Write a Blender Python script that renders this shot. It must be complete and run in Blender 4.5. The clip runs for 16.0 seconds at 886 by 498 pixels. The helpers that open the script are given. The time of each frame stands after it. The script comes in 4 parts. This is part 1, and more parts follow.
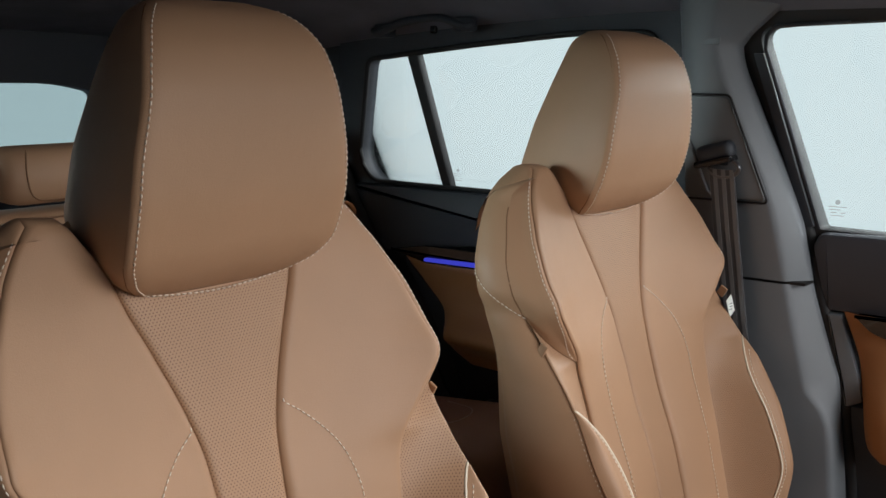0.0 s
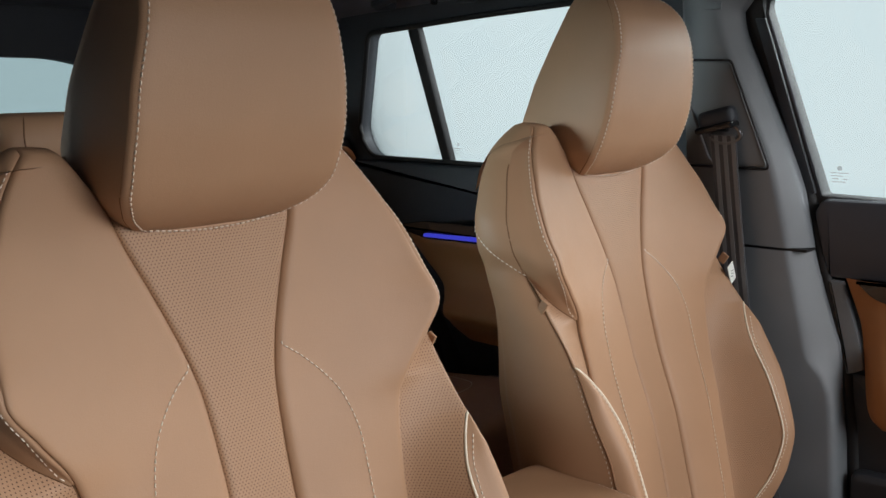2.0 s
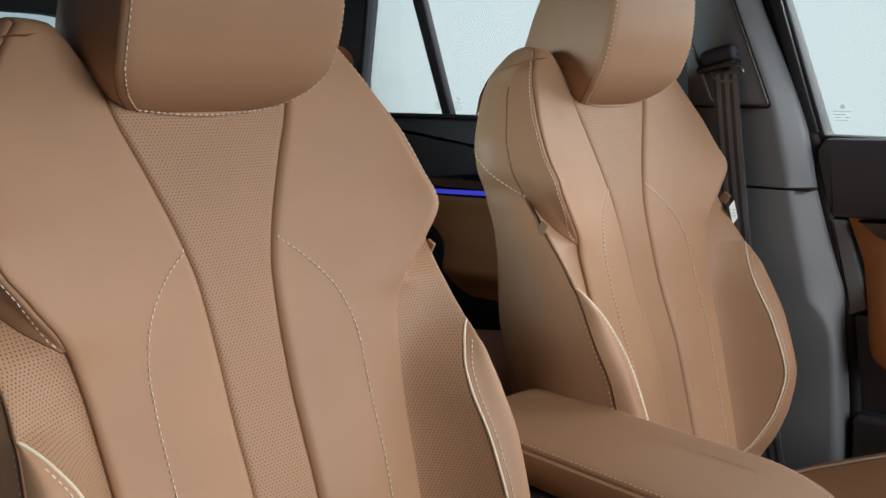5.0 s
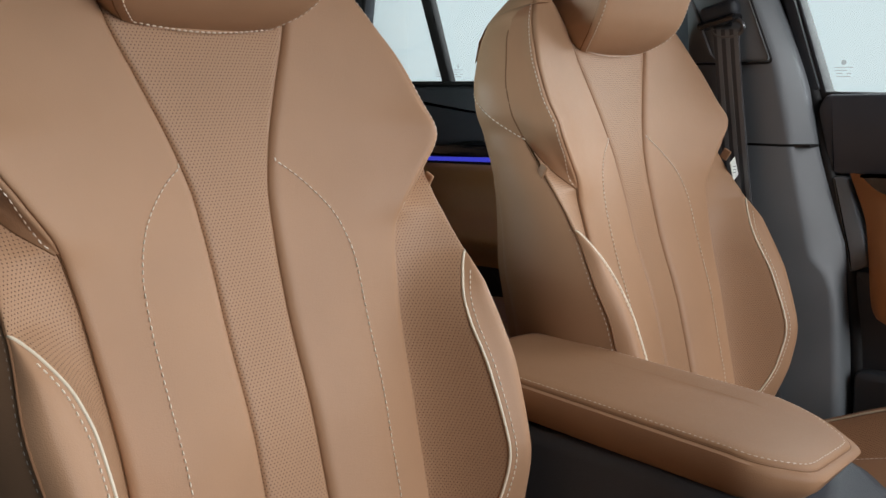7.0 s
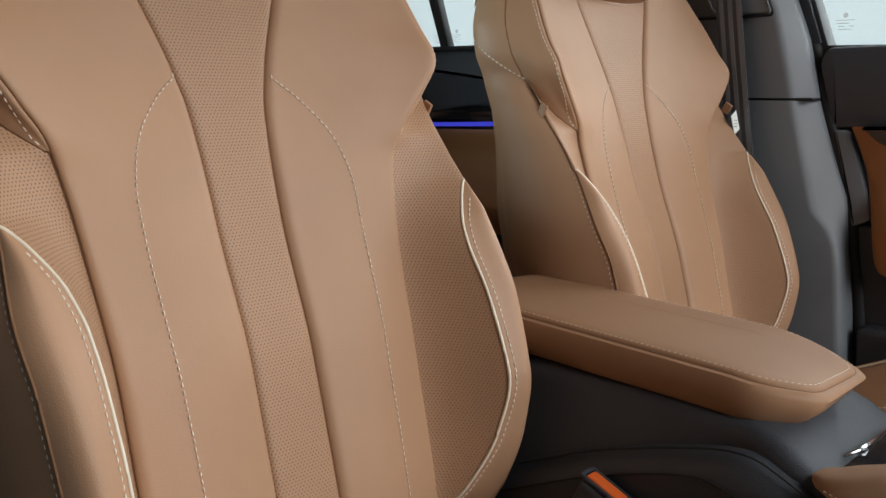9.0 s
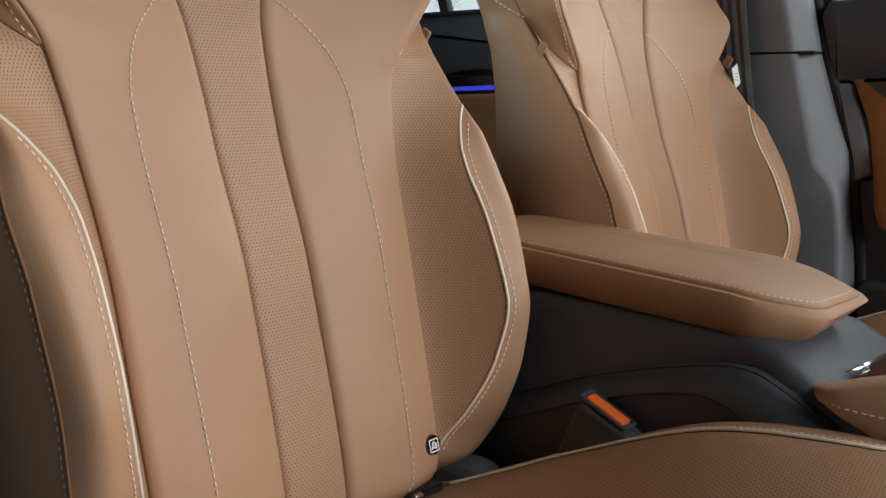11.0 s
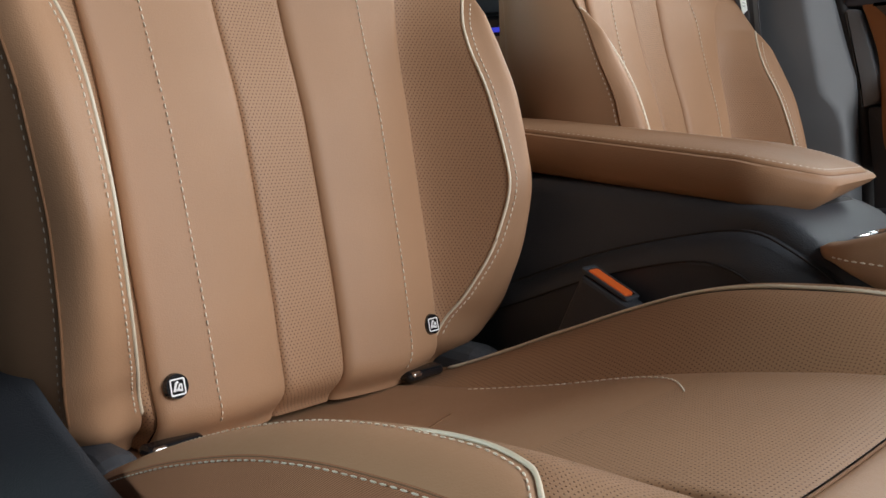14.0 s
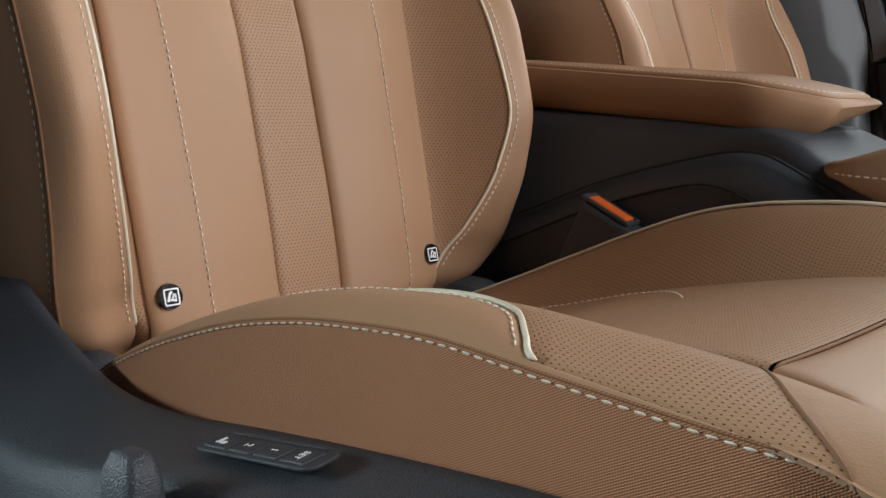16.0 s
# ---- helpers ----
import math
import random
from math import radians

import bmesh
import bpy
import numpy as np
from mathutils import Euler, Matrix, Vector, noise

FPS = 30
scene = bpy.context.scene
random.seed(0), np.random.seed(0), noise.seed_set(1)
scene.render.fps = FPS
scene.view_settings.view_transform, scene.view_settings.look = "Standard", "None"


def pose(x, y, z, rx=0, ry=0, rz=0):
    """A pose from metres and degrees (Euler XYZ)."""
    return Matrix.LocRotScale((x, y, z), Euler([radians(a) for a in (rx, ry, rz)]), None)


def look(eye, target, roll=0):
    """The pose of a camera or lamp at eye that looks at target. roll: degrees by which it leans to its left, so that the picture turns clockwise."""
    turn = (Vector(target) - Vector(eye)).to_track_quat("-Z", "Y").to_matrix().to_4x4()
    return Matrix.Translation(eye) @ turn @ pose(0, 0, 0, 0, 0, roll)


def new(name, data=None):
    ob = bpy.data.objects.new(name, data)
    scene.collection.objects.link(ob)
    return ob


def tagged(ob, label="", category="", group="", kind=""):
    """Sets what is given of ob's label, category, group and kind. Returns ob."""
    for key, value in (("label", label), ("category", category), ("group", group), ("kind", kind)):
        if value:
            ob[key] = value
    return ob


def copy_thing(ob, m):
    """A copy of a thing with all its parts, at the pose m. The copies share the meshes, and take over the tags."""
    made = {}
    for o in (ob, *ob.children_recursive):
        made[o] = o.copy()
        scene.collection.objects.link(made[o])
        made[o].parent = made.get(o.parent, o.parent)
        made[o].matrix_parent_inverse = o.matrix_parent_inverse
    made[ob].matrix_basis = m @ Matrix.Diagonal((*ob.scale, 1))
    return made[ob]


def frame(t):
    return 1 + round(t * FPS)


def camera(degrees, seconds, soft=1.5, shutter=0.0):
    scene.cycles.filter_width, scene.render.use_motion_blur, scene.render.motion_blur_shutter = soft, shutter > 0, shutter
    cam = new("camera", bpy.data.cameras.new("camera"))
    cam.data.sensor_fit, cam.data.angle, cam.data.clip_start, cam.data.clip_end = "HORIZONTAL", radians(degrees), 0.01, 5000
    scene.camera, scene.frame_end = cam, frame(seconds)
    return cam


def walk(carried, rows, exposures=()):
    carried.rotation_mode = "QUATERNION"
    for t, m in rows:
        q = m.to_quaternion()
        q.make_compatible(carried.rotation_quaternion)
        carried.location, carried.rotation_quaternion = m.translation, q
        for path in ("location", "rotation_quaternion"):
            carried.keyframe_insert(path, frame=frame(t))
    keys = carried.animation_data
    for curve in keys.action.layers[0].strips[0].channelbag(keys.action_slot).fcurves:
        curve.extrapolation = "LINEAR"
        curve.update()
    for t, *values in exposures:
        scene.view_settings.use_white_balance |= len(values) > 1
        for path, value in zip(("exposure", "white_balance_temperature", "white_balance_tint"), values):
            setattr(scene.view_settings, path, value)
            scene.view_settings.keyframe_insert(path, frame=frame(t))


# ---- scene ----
cam = camera(49.5, 16.0)
PATH = [
    (0, (-0.54, -0.749, 1.119), (0.931, 0.561, 0.773), -0.4),
    (0.5, (-0.541, -0.749, 1.108), (0.93, 0.561, 0.761), -0.3),
    (1, (-0.541, -0.749, 1.093), (0.93, 0.56, 0.747), -0.3),
    (1.5, (-0.541, -0.749, 1.075), (0.931, 0.561, 0.733), -0.3),
    (2, (-0.542, -0.75, 1.057), (0.93, 0.56, 0.715), -0.3),
    (2.5, (-0.543, -0.752, 1.04), (0.929, 0.559, 0.7), -0.3),
    (3, (-0.543, -0.753, 1.021), (0.928, 0.558, 0.683), -0.3),
    (3.5, (-0.545, -0.753, 1.004), (0.928, 0.557, 0.666), -0.2),
    (4, (-0.545, -0.753, 0.985), (0.928, 0.557, 0.648), -0.2),
    (6.5, (-0.548, -0.76, 0.885), (0.924, 0.553, 0.557), -0.0),
    (7, (-0.548, -0.76, 0.865), (0.925, 0.553, 0.538), -0.0),
    (7.5, (-0.548, -0.761, 0.845), (0.925, 0.552, 0.519), 0.0),
    (8, (-0.548, -0.756, 0.824), (0.929, 0.553, 0.5), 0.0),
    (8.5, (-0.548, -0.755, 0.802), (0.931, 0.553, 0.481), 0.0),
    (9, (-0.547, -0.758, 0.782), (0.929, 0.552, 0.461), 0.1),
    (11.5, (-0.548, -0.763, 0.676), (0.929, 0.55, 0.364), 0.2),
    (12, (-0.545, -0.764, 0.652), (0.93, 0.551, 0.345), 0.2),
    (12.5, (-0.548, -0.764, 0.631), (0.929, 0.55, 0.327), 0.4),
    (13, (-0.549, -0.765, 0.611), (0.928, 0.548, 0.305), 0.4),
    (13.5, (-0.55, -0.767, 0.594), (0.926, 0.547, 0.282), 0.5),
    (14, (-0.547, -0.771, 0.57), (0.922, 0.552, 0.263), 0.5),
    (14.5, (-0.545, -0.772, 0.551), (0.921, 0.553, 0.241), 0.5),
    (15, (-0.544, -0.773, 0.532), (0.919, 0.553, 0.216), 0.6),
    (15.5, (-0.543, -0.775, 0.514), (0.918, 0.554, 0.198), 0.6),
    (16, (-0.54, -0.782, 0.503), (0.911, 0.558, 0.188), 0.6),
]
walk(cam, [(t, look(eye, target, roll)) for t, eye, target, roll in PATH])

# ---------------------------------------------------------------- light
world = bpy.data.worlds.new("studio")
scene.world = world
world.use_nodes = True
world.node_tree.nodes["Background"].inputs[0].default_value = (0.94, 0.96, 1.0, 1)
world.node_tree.nodes["Background"].inputs[1].default_value = 0.055
scene.view_settings.exposure = 0.0


# Area lamp out of view, added to brighten the cabin.
def unseen_lamp(name, eye, target, w, h, power, colour=(1, 1, 1)):
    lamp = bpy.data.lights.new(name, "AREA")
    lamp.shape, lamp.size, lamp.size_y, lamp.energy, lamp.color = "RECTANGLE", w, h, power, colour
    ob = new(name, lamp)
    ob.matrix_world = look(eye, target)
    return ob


# Three added lamps, none visible: front key, far-side fill, rear sheen.
unseen_lamp("softbox_front", (0.60, -3.4, 1.90), (0.35, -0.2, 0.65), 2.2, 2.2, 121, (0.98, 0.985, 1.0))
unseen_lamp("softbox_side", (3.4, -1.0, 2.0), (0.4, -0.1, 0.7), 2.8, 1.6, 120, (0.93, 0.97, 1.0))
unseen_lamp("softbox_rear", (-2.3, 1.95, 1.22), (0.6, 0.1, 1.08), 1.7, 0.6, 105, (0.78, 0.96, 1.0))

# ---------------------------------------------------------------- materials


def material(name, colour, rough=0.5, metal=0.0, grain=0.0, grain_size=900.0, tone=0.12, tone_size=6.0, spec=0.5, coat=0.0, emit=None, folds=0.0):
    """A surface with a base colour, broad tone variation and fine grain relief."""
    m = bpy.data.materials.new(name)
    m.use_nodes = True
    t = m.node_tree
    b = t.nodes["Principled BSDF"]
    b.inputs["Roughness"].default_value = rough
    b.inputs["Metallic"].default_value = metal
    b.inputs["Specular IOR Level"].default_value = spec
    b.inputs["Coat Weight"].default_value = coat
    co = t.nodes.new("ShaderNodeTexCoord")
    n1 = t.nodes.new("ShaderNodeTexNoise")
    n1.inputs["Scale"].default_value = tone_size
    n1.inputs["Detail"].default_value = 3
    t.links.new(co.outputs["Object"], n1.inputs["Vector"])
    ramp = t.nodes.new("ShaderNodeMapRange")
    ramp.inputs[1].default_value, ramp.inputs[2].default_value = 0.3, 0.7
    ramp.inputs[3].default_value, ramp.inputs[4].default_value = 1 - tone, 1 + tone
    t.links.new(n1.outputs["Fac"], ramp.inputs[0])
    mul = t.nodes.new("ShaderNodeVectorMath")
    mul.operation = "SCALE"
    mul.inputs[0].default_value = colour
    t.links.new(ramp.outputs[0], mul.inputs["Scale"])
    t.links.new(mul.outputs[0], b.inputs["Base Color"])
    if grain:
        vo = t.nodes.new("ShaderNodeTexVoronoi")
        vo.inputs["Scale"].default_value = grain_size
        n2 = t.nodes.new("ShaderNodeTexNoise")
        n2.inputs["Scale"].default_value = grain_size * 0.35
        n2.inputs["Detail"].default_value = 4
        t.links.new(co.outputs["Object"], vo.inputs["Vector"])
        t.links.new(co.outputs["Object"], n2.inputs["Vector"])
        add = t.nodes.new("ShaderNodeMath")
        t.links.new(vo.outputs["Distance"], add.inputs[0])
        t.links.new(n2.outputs["Fac"], add.inputs[1])
        bump = t.nodes.new("ShaderNodeBump")
        bump.inputs["Strength"].default_value = grain
        bump.inputs["Distance"].default_value = 0.0006
        t.links.new(add.outputs[0], bump.inputs["Height"])
        t.links.new(bump.outputs[0], b.inputs["Normal"])
        rr = t.nodes.new("ShaderNodeMapRange")
        rr.inputs[3].default_value, rr.inputs[4].default_value = rough - 0.07, rough + 0.07
        t.links.new(n2.outputs["Fac"], rr.inputs[0])
        t.links.new(rr.outputs[0], b.inputs["Roughness"])
    if folds:
        n3 = t.nodes.new("ShaderNodeTexNoise")
        n3.inputs["Scale"].default_value = 26
        n3.inputs["Detail"].default_value = 2
        t.links.new(co.outputs["Object"], n3.inputs["Vector"])
        soft = t.nodes.new("ShaderNodeBump")
        soft.inputs["Strength"].default_value = folds
        soft.inputs["Distance"].default_value = 0.004
        t.links.new(n3.outputs["Fac"], soft.inputs["Height"])
        t.links.new(soft.outputs[0], bump.inputs["Normal"])
    if emit:
        b.inputs["Emission Color"].default_value = (*emit[0], 1)
        b.inputs["Emission Strength"].default_value = emit[1]
    return m


def math_node(t, op, a, b=None):
    n = t.nodes.new("ShaderNodeMath")
    n.operation = op
    for i, v in enumerate((a, b)):
        if v is None:
            continue
        if isinstance(v, (int, float)):
            n.inputs[i].default_value = v
        else:
            t.links.new(v, n.inputs[i])
    return n.outputs[0]


def perforated(name, colour, pitch=0.0046, hole=0.00066):
    """Leather with staggered rows of punched holes, laid out in metres on the UV map."""
    m = material(name, colour, 0.50, grain=0.22, tone=0.05, spec=0.35)
    t = m.node_tree
    b = t.nodes["Principled BSDF"]
    uv = t.nodes.new("ShaderNodeUVMap")
    sep = t.nodes.new("ShaderNodeSeparateXYZ")
    t.links.new(uv.outputs[0], sep.inputs[0])
    row = math_node(t, "DIVIDE", sep.outputs[1], pitch * 0.75)
    odd = math_node(t, "MULTIPLY", math_node(t, "MODULO", math_node(t, "FLOOR", row), 2.0), 0.5)
    fx = math_node(t, "SUBTRACT", math_node(t, "FRACT", math_node(t, "ADD", math_node(t, "DIVIDE", sep.outputs[0], pitch), odd)), 0.5)
    fy = math_node(t, "SUBTRACT", math_node(t, "FRACT", row), 0.5)
    dx = math_node(t, "MULTIPLY", fx, pitch)
    dy = math_node(t, "MULTIPLY", fy, pitch * 0.75)
    d = math_node(t, "SQRT", math_node(t, "ADD", math_node(t, "MULTIPLY", dx, dx), math_node(t, "MULTIPLY", dy, dy)))
    edge = t.nodes.new("ShaderNodeMapRange")
    edge.interpolation_type = "SMOOTHSTEP"
    edge.inputs[1].default_value, edge.inputs[2].default_value = hole * 0.6, hole * 1.15
    t.links.new(d, edge.inputs[0])
    mix = t.nodes.new("ShaderNodeMix")
    mix.data_type = "RGBA"
    mix.inputs[6].default_value = (0.080, 0.040, 0.021, 1)
    old = b.inputs["Base Color"].links[0].from_socket
    t.links.new(edge.outputs[0], mix.inputs[0])
    t.links.new(old, mix.inputs[7])
    t.links.new(mix.outputs[2], b.inputs["Base Color"])
    bump = t.nodes.new("ShaderNodeBump")
    bump.inputs["Strength"].default_value, bump.inputs["Distance"].default_value = 0.6, 0.0008
    t.links.new(edge.outputs[0], bump.inputs["Height"])
    t.links.new(b.inputs["Normal"].links[0].from_socket, bump.inputs["Normal"])
    t.links.new(bump.outputs[0], b.inputs["Normal"])
    return m


def woven(name, colour, pitch=0.0016):
    """Twill cloth: fine slanting ribs."""
    m = material(name, colour, 0.85, grain=0.1, tone=0.06, spec=0.2)
    t = m.node_tree
    b = t.nodes["Principled BSDF"]
    uv = t.nodes.new("ShaderNodeUVMap")
    sep = t.nodes.new("ShaderNodeSeparateXYZ")
    t.links.new(uv.outputs[0], sep.inputs[0])
    k = 2 * math.pi / pitch
    a = math_node(t, "SINE", math_node(t, "MULTIPLY", math_node(t, "ADD", sep.outputs[0], math_node(t, "MULTIPLY", sep.outputs[1], 0.55)), k))
    c = math_node(t, "SINE", math_node(t, "MULTIPLY", sep.outputs[1], k * 0.9))
    h = math_node(t, "ADD", math_node(t, "MULTIPLY", a, 0.5), math_node(t, "MULTIPLY", c, 0.3))
    fac = t.nodes.new("ShaderNodeMapRange")
    fac.inputs[1].default_value, fac.inputs[2].default_value = -0.8, 0.8
    fac.inputs[3].default_value, fac.inputs[4].default_value = 0.78, 1.14
    t.links.new(h, fac.inputs[0])
    mul = t.nodes.new("ShaderNodeVectorMath")
    mul.operation = "SCALE"
    t.links.new(b.inputs["Base Color"].links[0].from_socket, mul.inputs[0])
    t.links.new(fac.outputs[0], mul.inputs["Scale"])
    t.links.new(mul.outputs[0], b.inputs["Base Color"])
    bump = t.nodes.new("ShaderNodeBump")
    bump.inputs["Strength"].default_value, bump.inputs["Distance"].default_value = 0.5, 0.0005
    t.links.new(h, bump.inputs["Height"])
    t.links.new(bump.outputs[0], b.inputs["Normal"])
    return m


TAN = (0.390, 0.226, 0.130)
leather = material("tan_leather", TAN, 0.52, grain=0.20, tone=0.06, spec=0.36, folds=0.13)
perf = perforated("perforated_tan_leather", TAN, 0.0042, 0.00066)
fine_perf = perforated("finely_perforated_tan_leather", TAN, 0.0040, 0.00066)
cloth = woven("tan_woven_cloth", (0.47, 0.210, 0.114), 0.0010)
lid_leather = material("dark_tan_lid_leather", (0.315, 0.172, 0.092), 0.55, grain=0.22, tone=0.06, spec=0.32, folds=0.10)
tan_trim = material("tan_door_leatherette", (0.42, 0.200, 0.085), 0.5, grain=0.25, tone=0.05, spec=0.35)
soft_thread = material("pale_tan_thread", (0.70, 0.58, 0.46), 0.7, tone=0.08, tone_size=300)
thread = material("cream_thread", (0.78, 0.69, 0.57), 0.7, tone=0.08, tone_size=300)
piping = material("cream_piping", (0.72, 0.64, 0.50), 0.4, tone=0.05, tone_size=40)
# Brown for seam cords that put the shade of the folds into colour.
crease = material("brown_seam_shade", (0.20, 0.098, 0.045), 0.8, tone=0.1)
plastic = material("charcoal_grained_plastic", (0.042, 0.048, 0.058), 0.46, grain=0.6, grain_size=1050, tone=0.12)
pillar_mat = material("grey_pillar_plastic", (0.165, 0.178, 0.192), 0.42, grain=0.35, grain_size=1300, tone=0.08)
door_plastic = material("slate_door_plastic", (0.060, 0.066, 0.082), 0.5, grain=0.4, grain_size=1300, tone=0.1)
soft_black = material("black_soft_trim", (0.034, 0.039, 0.048), 0.55, grain=0.4, grain_size=1200, tone=0.1)
gloss_black = material("gloss_black", (0.012, 0.012, 0.014), 0.12, tone=0.05, coat=0.4)
headliner_mat = material("black_headliner_cloth", (0.180, 0.185, 0.215), 0.92, grain=0.5, grain_size=700, tone=0.15, spec=0.1)
rubber = material("black_rubber_seal", (0.010, 0.010, 0.011), 0.65, grain=0.2, tone=0.1)
webbing = material("charcoal_belt_webbing", (0.075, 0.077, 0.084), 0.62, grain=0.4, grain_size=1500, tone=0.1)
webbing_light = material("grey_belt_stripe", (0.19, 0.195, 0.205), 0.55, grain=0.4, grain_size=1500, tone=0.1)
blocker_dark = material("dark_light_blocker", (0.03, 0.032, 0.036), 0.9, grain=0.1, grain_size=60, tone=0.1)
carpet = material("black_carpet", (0.015, 0.016, 0.018), 0.95, grain=0.8, grain_size=500, tone=0.25)
grey_cloth = material("grey_blue_cloth_cover", (0.075, 0.088, 0.105), 0.8, grain=0.6, grain_size=900, tone=0.12)
orange = material("orange_release_button", (0.72, 0.13, 0.025), 0.35, tone=0.04)
chrome = material("satin_chrome", (0.72, 0.73, 0.75), 0.18, metal=1.0, tone=0.03)
paper = material("white_fabric_label", (0.80, 0.84, 0.78), 0.7, tone=0.08, tone_size=120)
ink = material("grey_print", (0.80, 0.84, 0.85), 0.7)
ink.node_tree.nodes["Principled BSDF"].inputs["Alpha"].default_value = 0.35
white_ink = material("white_print", (0.82, 0.83, 0.84), 0.5)
led = material("blue_ambient_light", (0.02, 0.02, 0.25), 0.6, spec=0.1, emit=((0.07, 0.08, 0.85), 0.55))
steel = material("dark_steel", (0.20, 0.20, 0.21), 0.35, metal=0.9)
floor_mat = material("grey_studio_floor", (0.16, 0.165, 0.17), 0.6, tone=0.06, tone_size=1.0)
paint = material("grey_car_paint", (0.20, 0.21, 0.22), 0.3, metal=0.4, coat=0.5)
# Emission puts the brightness outside the windows into the wall itself.
backdrop_mat = material("glowing_studio_wall", (0.34, 0.37, 0.38), 0.9, tone=0.03, tone_size=0.4, emit=((0.80, 0.90, 0.95), 0.80))



def pane_glass(name, tint):
    """Thin glass: tinted where one looks through it, mirror-like at a slant."""
    m = bpy.data.materials.new(name)
    m.use_nodes = True
    t = m.node_tree
    t.nodes.remove(t.nodes["Principled BSDF"])
    tr, gl, mx, fr = (t.nodes.new(n) for n in ("ShaderNodeBsdfTransparent", "ShaderNodeBsdfGlossy", "ShaderNodeMixShader", "ShaderNodeFresnel"))
    tr.inputs[0].default_value = (*tint, 1)
    gl.inputs["Roughness"].default_value = 0.02
    fr.inputs[0].default_value = 1.35
    t.links.new(fr.outputs[0], mx.inputs[0])
    t.links.new(tr.outputs[0], mx.inputs[1])
    t.links.new(gl.outputs[0], mx.inputs[2])
    t.links.new(mx.outputs[0], t.nodes["Material Output"].inputs[0])
    return m


glass = pane_glass("window_glass", (0.93, 0.96, 0.95))
tinted_glass = pane_glass("tinted_rear_glass", (0.66, 0.73, 0.73))

# ---------------------------------------------------------------- mesh tools


def spl(x, table):
    """Smooth, non-overshooting interpolation of a short table of (x, value) pairs in rising x."""
    xs, ys = [p[0] for p in table], [p[1] for p in table]
    if x <= xs[0]:
        return ys[0]
    if x >= xs[-1]:
        return ys[-1]
    n = len(xs)
    d = [(ys[i + 1] - ys[i]) / (xs[i + 1] - xs[i]) for i in range(n - 1)]
    i = max(k for k in range(n - 1) if xs[k] <= x)

    def slope(k):
        if k == 0:
            return d[0]
        if k == n - 1:
            return d[-1]
        return 0.0 if d[k - 1] * d[k] <= 0 else 2 * d[k - 1] * d[k] / (d[k - 1] + d[k])

    h = xs[i + 1] - xs[i]
    s = (x - xs[i]) / h
    m0, m1 = slope(i) * h, slope(i + 1) * h
    return (2 * s**3 - 3 * s**2 + 1) * ys[i] + (s**3 - 2 * s**2 + s) * m0 + (-2 * s**3 + 3 * s**2) * ys[i + 1] + (s**3 - s**2) * m1


def sstep(a, b, x):
    t = min(1.0, max(0.0, (x - a) / (b - a)))
    return t * t * (3 - 2 * t)


def mesh(name, verts, faces, mat, uv=None, smooth=True):
    me = bpy.data.meshes.new(name)
    me.from_pydata([tuple(v) for v in verts], [], faces)
    if uv is not None:
        layer = me.uv_layers.new(name="UVMap")
        idx = np.empty(len(me.loops), dtype=np.int32)
        me.loops.foreach_get("vertex_index", idx)
        layer.data.foreach_set("uv", np.asarray(uv, dtype=np.float32)[idx].ravel())
    me.polygons.foreach_set("use_smooth", [smooth] * len(me.polygons))
    me.materials.append(mat)
    me.update()
    return me


def holder(name, label, category, place=(0, 0, 0), group="", kind=""):
    ob = new(name)
    ob.location = place
    return tagged(ob, label, category, group, kind)


def part(name, data, parent, label=""):
    ob = new(name, data)
    ob.parent = parent
    if label:
        ob["label"] = label
    return ob


def thing(name, data, label, category, group="", kind=""):
    return tagged(new(name, data), label, category, group, kind)


def grid(name, rows, mat, uv=None, flip=False, close_u=False, planar=""):
    """A sheet through rows of points."""
    nr, nc = len(rows), len(rows[0])
    verts = [p for r in rows for p in r]
    faces = []
    for i in range(nr - 1):
        for j in range(nc if close_u else nc - 1):
            k = (j + 1) % nc
            f = (i * nc + j, i * nc + k, (i + 1) * nc + k, (i + 1) * nc + j)
            faces.append(f[::-1] if flip else f)
    if planar:
        uv = []
        for r in rows:
            u = 0.0
            mid = len(r) // 2
            arc = [0.0]
            for p, q in zip(r, r[1:]):
                arc.append(arc[-1] + (Vector(q) - Vector(p)).length)
            uv += [(arc[j] - arc[mid] + 1.0, p[2] * 1.033 if planar == "z" else p[1] + 2.0) for j, p in enumerate(r)]
    if uv is None:
        uv = []
        acc = [0.0] * nc
        for i, r in enumerate(rows):
            u = 0.0
            for j, p in enumerate(r):
                if j:
                    u += (Vector(p) - Vector(r[j - 1])).length
                if i:
                    acc[j] += (Vector(p) - Vector(rows[i - 1][j])).length
                uv.append((u, acc[j]))
    return mesh(name, verts, faces, mat, uv)


def loft(name, rings, mat, caps=True):
    """A closed body through rings of points."""
    nc = len(rings[0])
    verts = [p for r in rings for p in r]
    faces = []
    for i in range(len(rings) - 1):
        for j in range(nc):
            k = (j + 1) % nc
            faces.append((i * nc + j, i * nc + k, (i + 1) * nc + k, (i + 1) * nc + j))
    if caps:
        faces.append(tuple(range(nc))[::-1])
        faces.append(tuple(range((len(rings) - 1) * nc, len(rings) * nc)))
    me = mesh(name, verts, faces, mat)
    bm = bmesh.new()
    bm.from_mesh(me)
    bmesh.ops.recalc_face_normals(bm, faces=bm.faces)
    for e in bm.edges:
        e.smooth = e.calc_face_angle(0) < radians(50)
    bm.to_mesh(me)
    bm.free()
    return me


